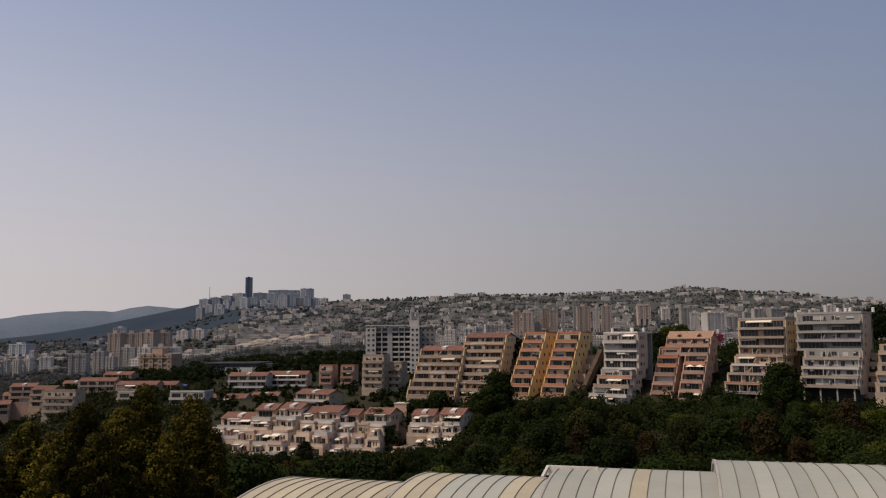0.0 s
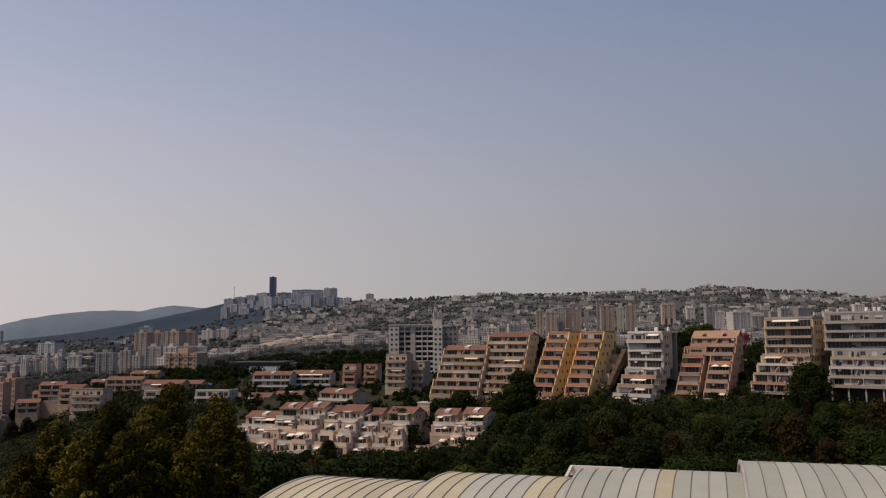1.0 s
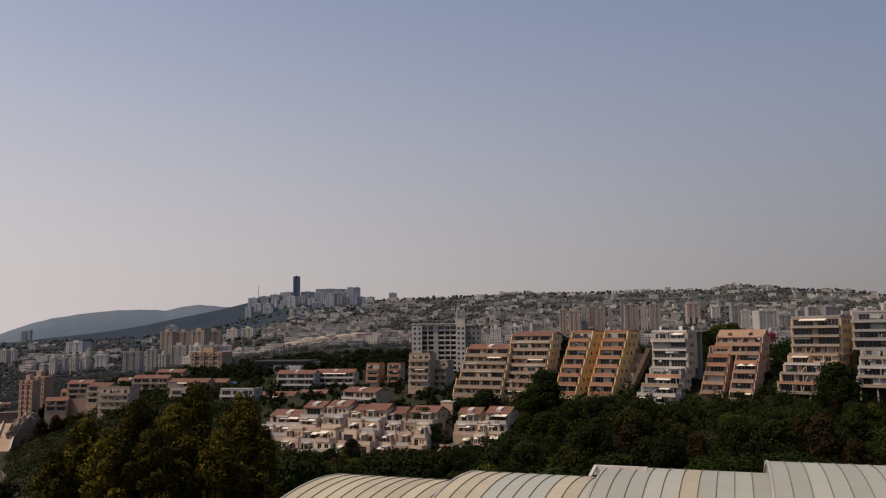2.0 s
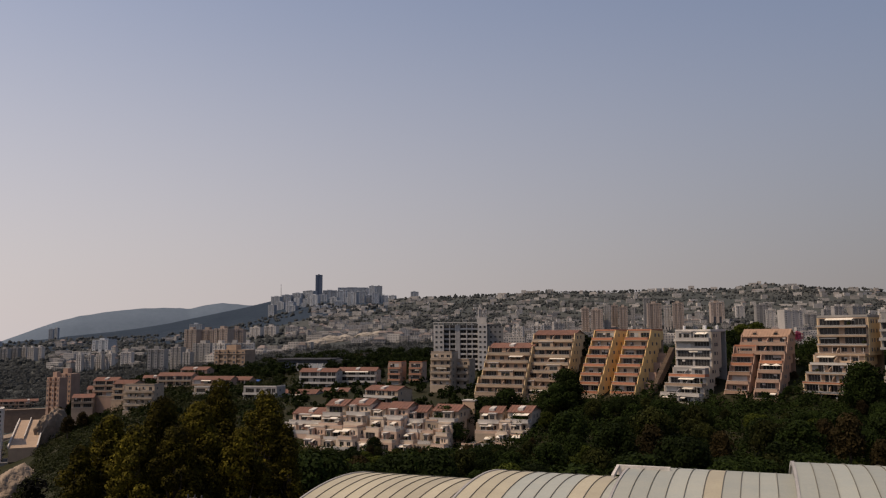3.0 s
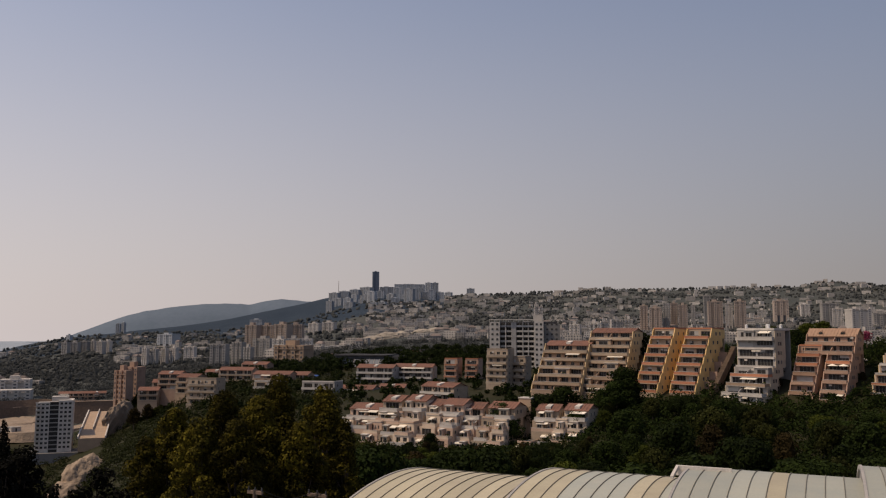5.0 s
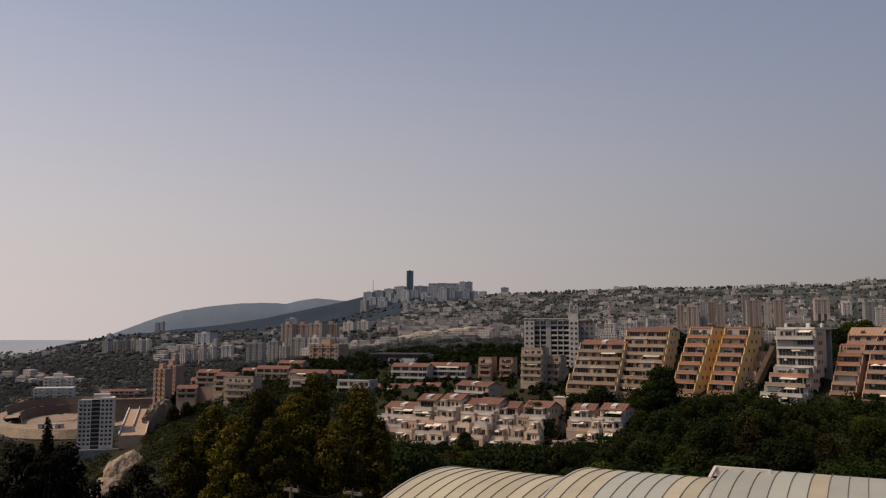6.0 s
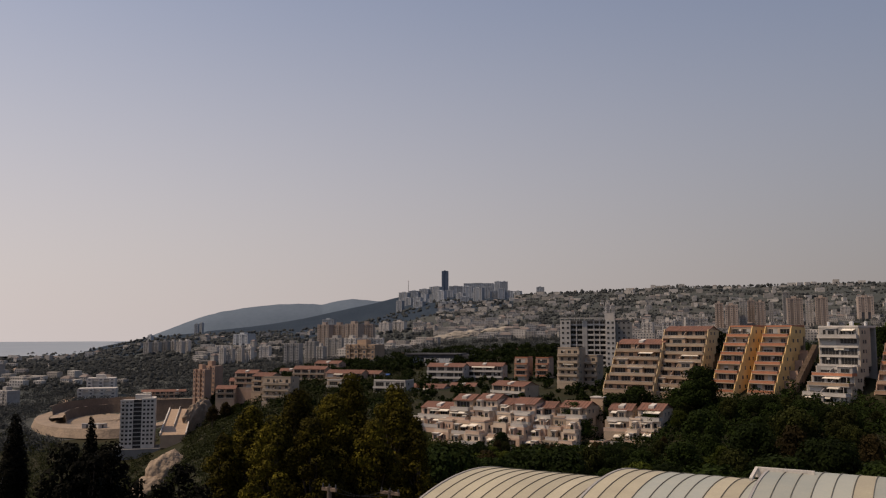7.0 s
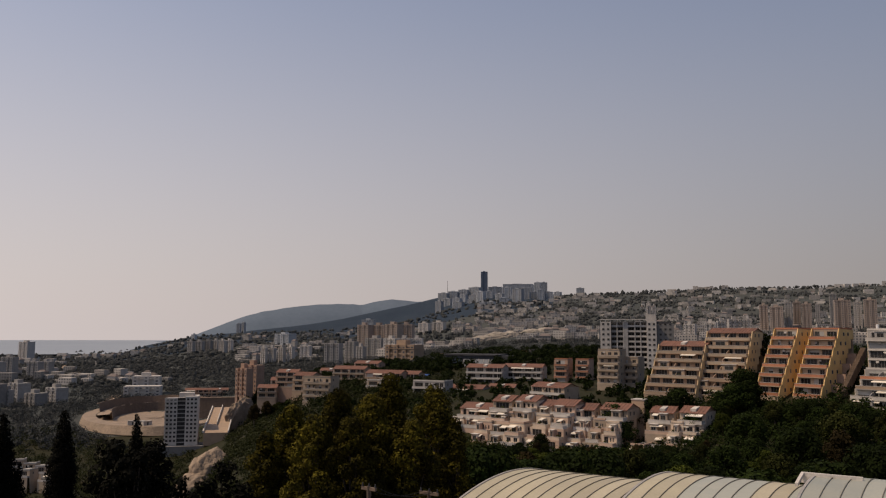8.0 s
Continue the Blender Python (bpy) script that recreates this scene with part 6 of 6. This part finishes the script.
# ------------------------------------------------------------ roof tanks, parked cars, garden umbrellas
def tank(at, horizontal=False):
    ob = thing("water_tank", Matrix.Translation(at), "white cylindrical water tank on a flat roof", "water tank", "roof water tanks")
    bm = bmesh.new()
    bmesh.ops.create_cone(bm, segments=14, cap_ends=True, radius1=0.42, radius2=0.42, depth=1.2, matrix=Matrix.Translation((0, 0, 1.0)))
    part("drum", bm, TANKW, ob)
    bm = bmesh.new()
    bmesh.ops.create_cone(bm, segments=14, cap_ends=True, radius1=0.46, radius2=0.2, depth=0.16, matrix=Matrix.Translation((0, 0, 1.68)))
    part("lid", bm, TANKW, ob)
    for a in range(3):
        part("leg", box(0.3 * math.cos(a * 2.1) - 0.05, 0.3 * math.cos(a * 2.1) + 0.05, 0.3 * math.sin(a * 2.1) - 0.05, 0.3 * math.sin(a * 2.1) + 0.05, 0, 0.4), METAL, ob)
    return ob


def on_roof(house, x, y):
    """A point on the flat roof of a building, in its own plan metres."""
    tops = [c for c in house.children if c.name.startswith("roof")]
    z = max(max(v.co.z for v in c.data.vertices) for c in tops if c.name.split(".")[0] == "roof")
    return house.matrix_world @ Vector((x, y, z))


flat = {o.get("label", "").split()[0] + o.get("label", "").split()[1]: o for o in bpy.data.objects if o.name.startswith("apartment_building") and not o.parent}
bpy.context.view_layer.update()
for key, spots2 in (("whitepainted", (3, 8.6, 10.2, 13)), ("creamapartment", (3.4, 5.2, 9, 13)), ("palegrey", (8, 9.6, 11.4, 17))):
    for k, x in enumerate(spots2):
        tank(on_roof(flat[key], x, 13 + (k % 2) * 2.2))


def car(at, turn):
    ob = thing("car", Matrix.Translation(at) @ pose(0, 0, 0, 0, 0, turn), "pale parked car on the lane between buildings", "car", "parked cars")
    part("body", prism([(-2.1, 0.3), (-2.15, 0.75), (-1.2, 0.95), (-0.6, 1.42), (1.1, 1.45), (1.7, 1.0), (2.1, 0.9), (2.15, 0.35)], -0.85, 0.85), CARW, ob)
    part("windows", prism([(-1.05, 0.98), (-0.55, 1.36), (1.05, 1.38), (1.55, 1.0)], -0.87, 0.87), GLASS, ob)
    for sx in (-0.8, 0.8):
        for sy in (-1.3, 1.3):
            bm = bmesh.new()
            bmesh.ops.create_cone(bm, segments=14, cap_ends=True, radius1=0.32, radius2=0.32, depth=0.22, matrix=Matrix.Translation((sx, sy, 0.32)) @ Matrix.Rotation(math.pi / 2, 4, "Y"))
            part("wheel", bm, RUBBER, ob)
    return ob


for k, p in enumerate(((90.3, 277.7, -2.7), (86.4, 270.5, -5.2), (89.4, 271.7, -5.6), (137.4, 266.7, -0.8), (140.5, 267.3, -0.8))):
    x, y, z = p
    car((x, y, ground_z(x, y)), 20 + 30 * k)


def umbrella(at):
    ob = thing("garden_umbrella", Matrix.Translation(at), "open white garden umbrella on a terrace", "umbrella", "terrace umbrellas")
    bm = bmesh.new()
    bmesh.ops.create_cone(bm, segments=10, cap_ends=True, radius1=1.5, radius2=0.05, depth=0.55, matrix=Matrix.Translation((0, 0, 2.35)))
    part("canopy", bm, SHADEMAT, ob)
    part("pole", box(-0.03, 0.03, -0.03, 0.03, 0, 2.2), METAL, ob)
    part("foot", box(-0.3, 0.3, -0.3, 0.3, 0, 0.08), GREY, ob)


pink = flat["pinkishstone"]
for x in (2.0, 5.0):
    umbrella(pink.matrix_world @ Vector((x, 8.6, 4 * 2.72 + 0.02)))

# steps and low walls climbing between two buildings
steps = thing("garden_stair", Matrix.Translation((41.3, 259.7, -18.6)) @ pose(0, 0, 0, 0, 0, -34), "narrow stone stair climbing between apartment buildings", "stair")
for i in range(26):
    part("step", box(0, 1.5, i * 0.75, i * 0.75 + 0.9, -3 + i * 0.6, i * 0.6), EARTH, steps)
for i in range(5):
    part("terrace_wall", box(-4.0, -0.2, i * 3.8 + 1, i * 3.8 + 1.4, i * 3.0 - 3, i * 3.0 + 1.2), PINKISH, steps)


def road(name, points, width, label):
    """A ribbon laid on the ground through places (azimuth, distance)."""
    dense = []
    for (a0, r0), (a1, r1) in zip(points, points[1:]):
        for i in range(10):
            dense.append((a0 + (a1 - a0) * i / 10, r0 + (r1 - r0) * i / 10))
    dense.append(points[-1])
    vs, fs = [], []
    for k, (a, r) in enumerate(dense):
        x, y, z = polar(a, r)
        a2, r2 = dense[min(k + 1, len(dense) - 1)]
        a1, r1 = dense[max(k - 1, 0)]
        p, q = polar(a1, r1), polar(a2, r2)
        d = Vector((q[0] - p[0], q[1] - p[1], 0)).normalized()
        n = Vector((-d.y, d.x, 0)) * width / 2
        for s in (-1, 1):
            vs += [(x + s * n.x, y + s * n.y, z + 1.6), (x + s * n.x, y + s * n.y, z - 2)]
    for k in range(len(dense) - 1):
        b = 4 * k
        fs += [(b, b + 4, b + 6, b + 2), (b + 1, b + 5, b + 4, b), (b + 2, b + 6, b + 7, b + 3)]
    tagged(part(name, soup(name, vs, fs, STONE), None), label, "road", kind="structure")


road("road_valley", [(a, r) for a, e, r in ((-41.40, -1.82, 1560), (-40.93, -2.11, 1420), (-40.45, -2.54, 1200), (-39.91, -2.83, 1080))], 14, "pale winding road down the far slope")
road("road_site", [(a, r) for a, e, r in ((-37.14, -4.47, 780), (-38.10, -4.41, 770), (-38.45, -4.12, 800), (-38.05, -3.88, 850), (-37.06, -3.82, 880))], 9, "curving asphalt road above the excavation")
for k, (p, size) in enumerate(((polar(-13.6, 1120), (18, 12, 7)), (polar(-12.5, 1180), (22, 13, 9)), (polar(-11.7, 1190), (15, 12, 9)), (polar(-10.1, 1330), (22, 12, 8)), (polar(-8.9, 1420), (26, 12, 6)))):
    rock("rock_face", "pale bare sandstone bank among houses", p, size, 20 + k, BANK, "cliff")
tarp = thing("shade_canopy", Matrix.Translation((-140.5, 417.0, -25.0)) @ pose(0, 0, 0, 0, 0, -4), "bright blue tarpaulin canopy over a yard", "canopy")
part("sheet", prism([(0, 2.6), (0, 2.8), (5, 3.6), (5, 3.4)], 0, 9), TARP, tarp)
for x in (0.2, 8.6):
    part("post", box(x, x + 0.15, 0.1, 0.25, -3, 2.6), METAL, tarp)

# green plants in pots behind the terrace parapets
first = None
for k, p in enumerate(PLANTS[:120]):
    if first is None:
        first = thing("potted_plant", Matrix.Translation(p), "leafy green potted plant on a terrace", "plant", "terrace plants")
        bm = bmesh.new()
        bmesh.ops.create_cone(bm, segments=10, cap_ends=True, radius1=0.2, radius2=0.3, depth=0.5, matrix=Matrix.Translation((0, 0, 0.25)))
        part("pot", bm, TERRA, first)
        pv, pf = leaf_cloud([(0, 0, 0.95, 0.5), (0.35, 0.1, 0.8, 0.35), (-0.3, 0.0, 1.1, 0.4)], 160, 0.13, np.random.default_rng(77))
        part("leaves", soup("leaves", pv, pf, LEAF_F), None, first)
    else:
        copy_thing(first, Matrix.Translation(p) @ pose(0, 0, 0, 0, 0, 47 * k))
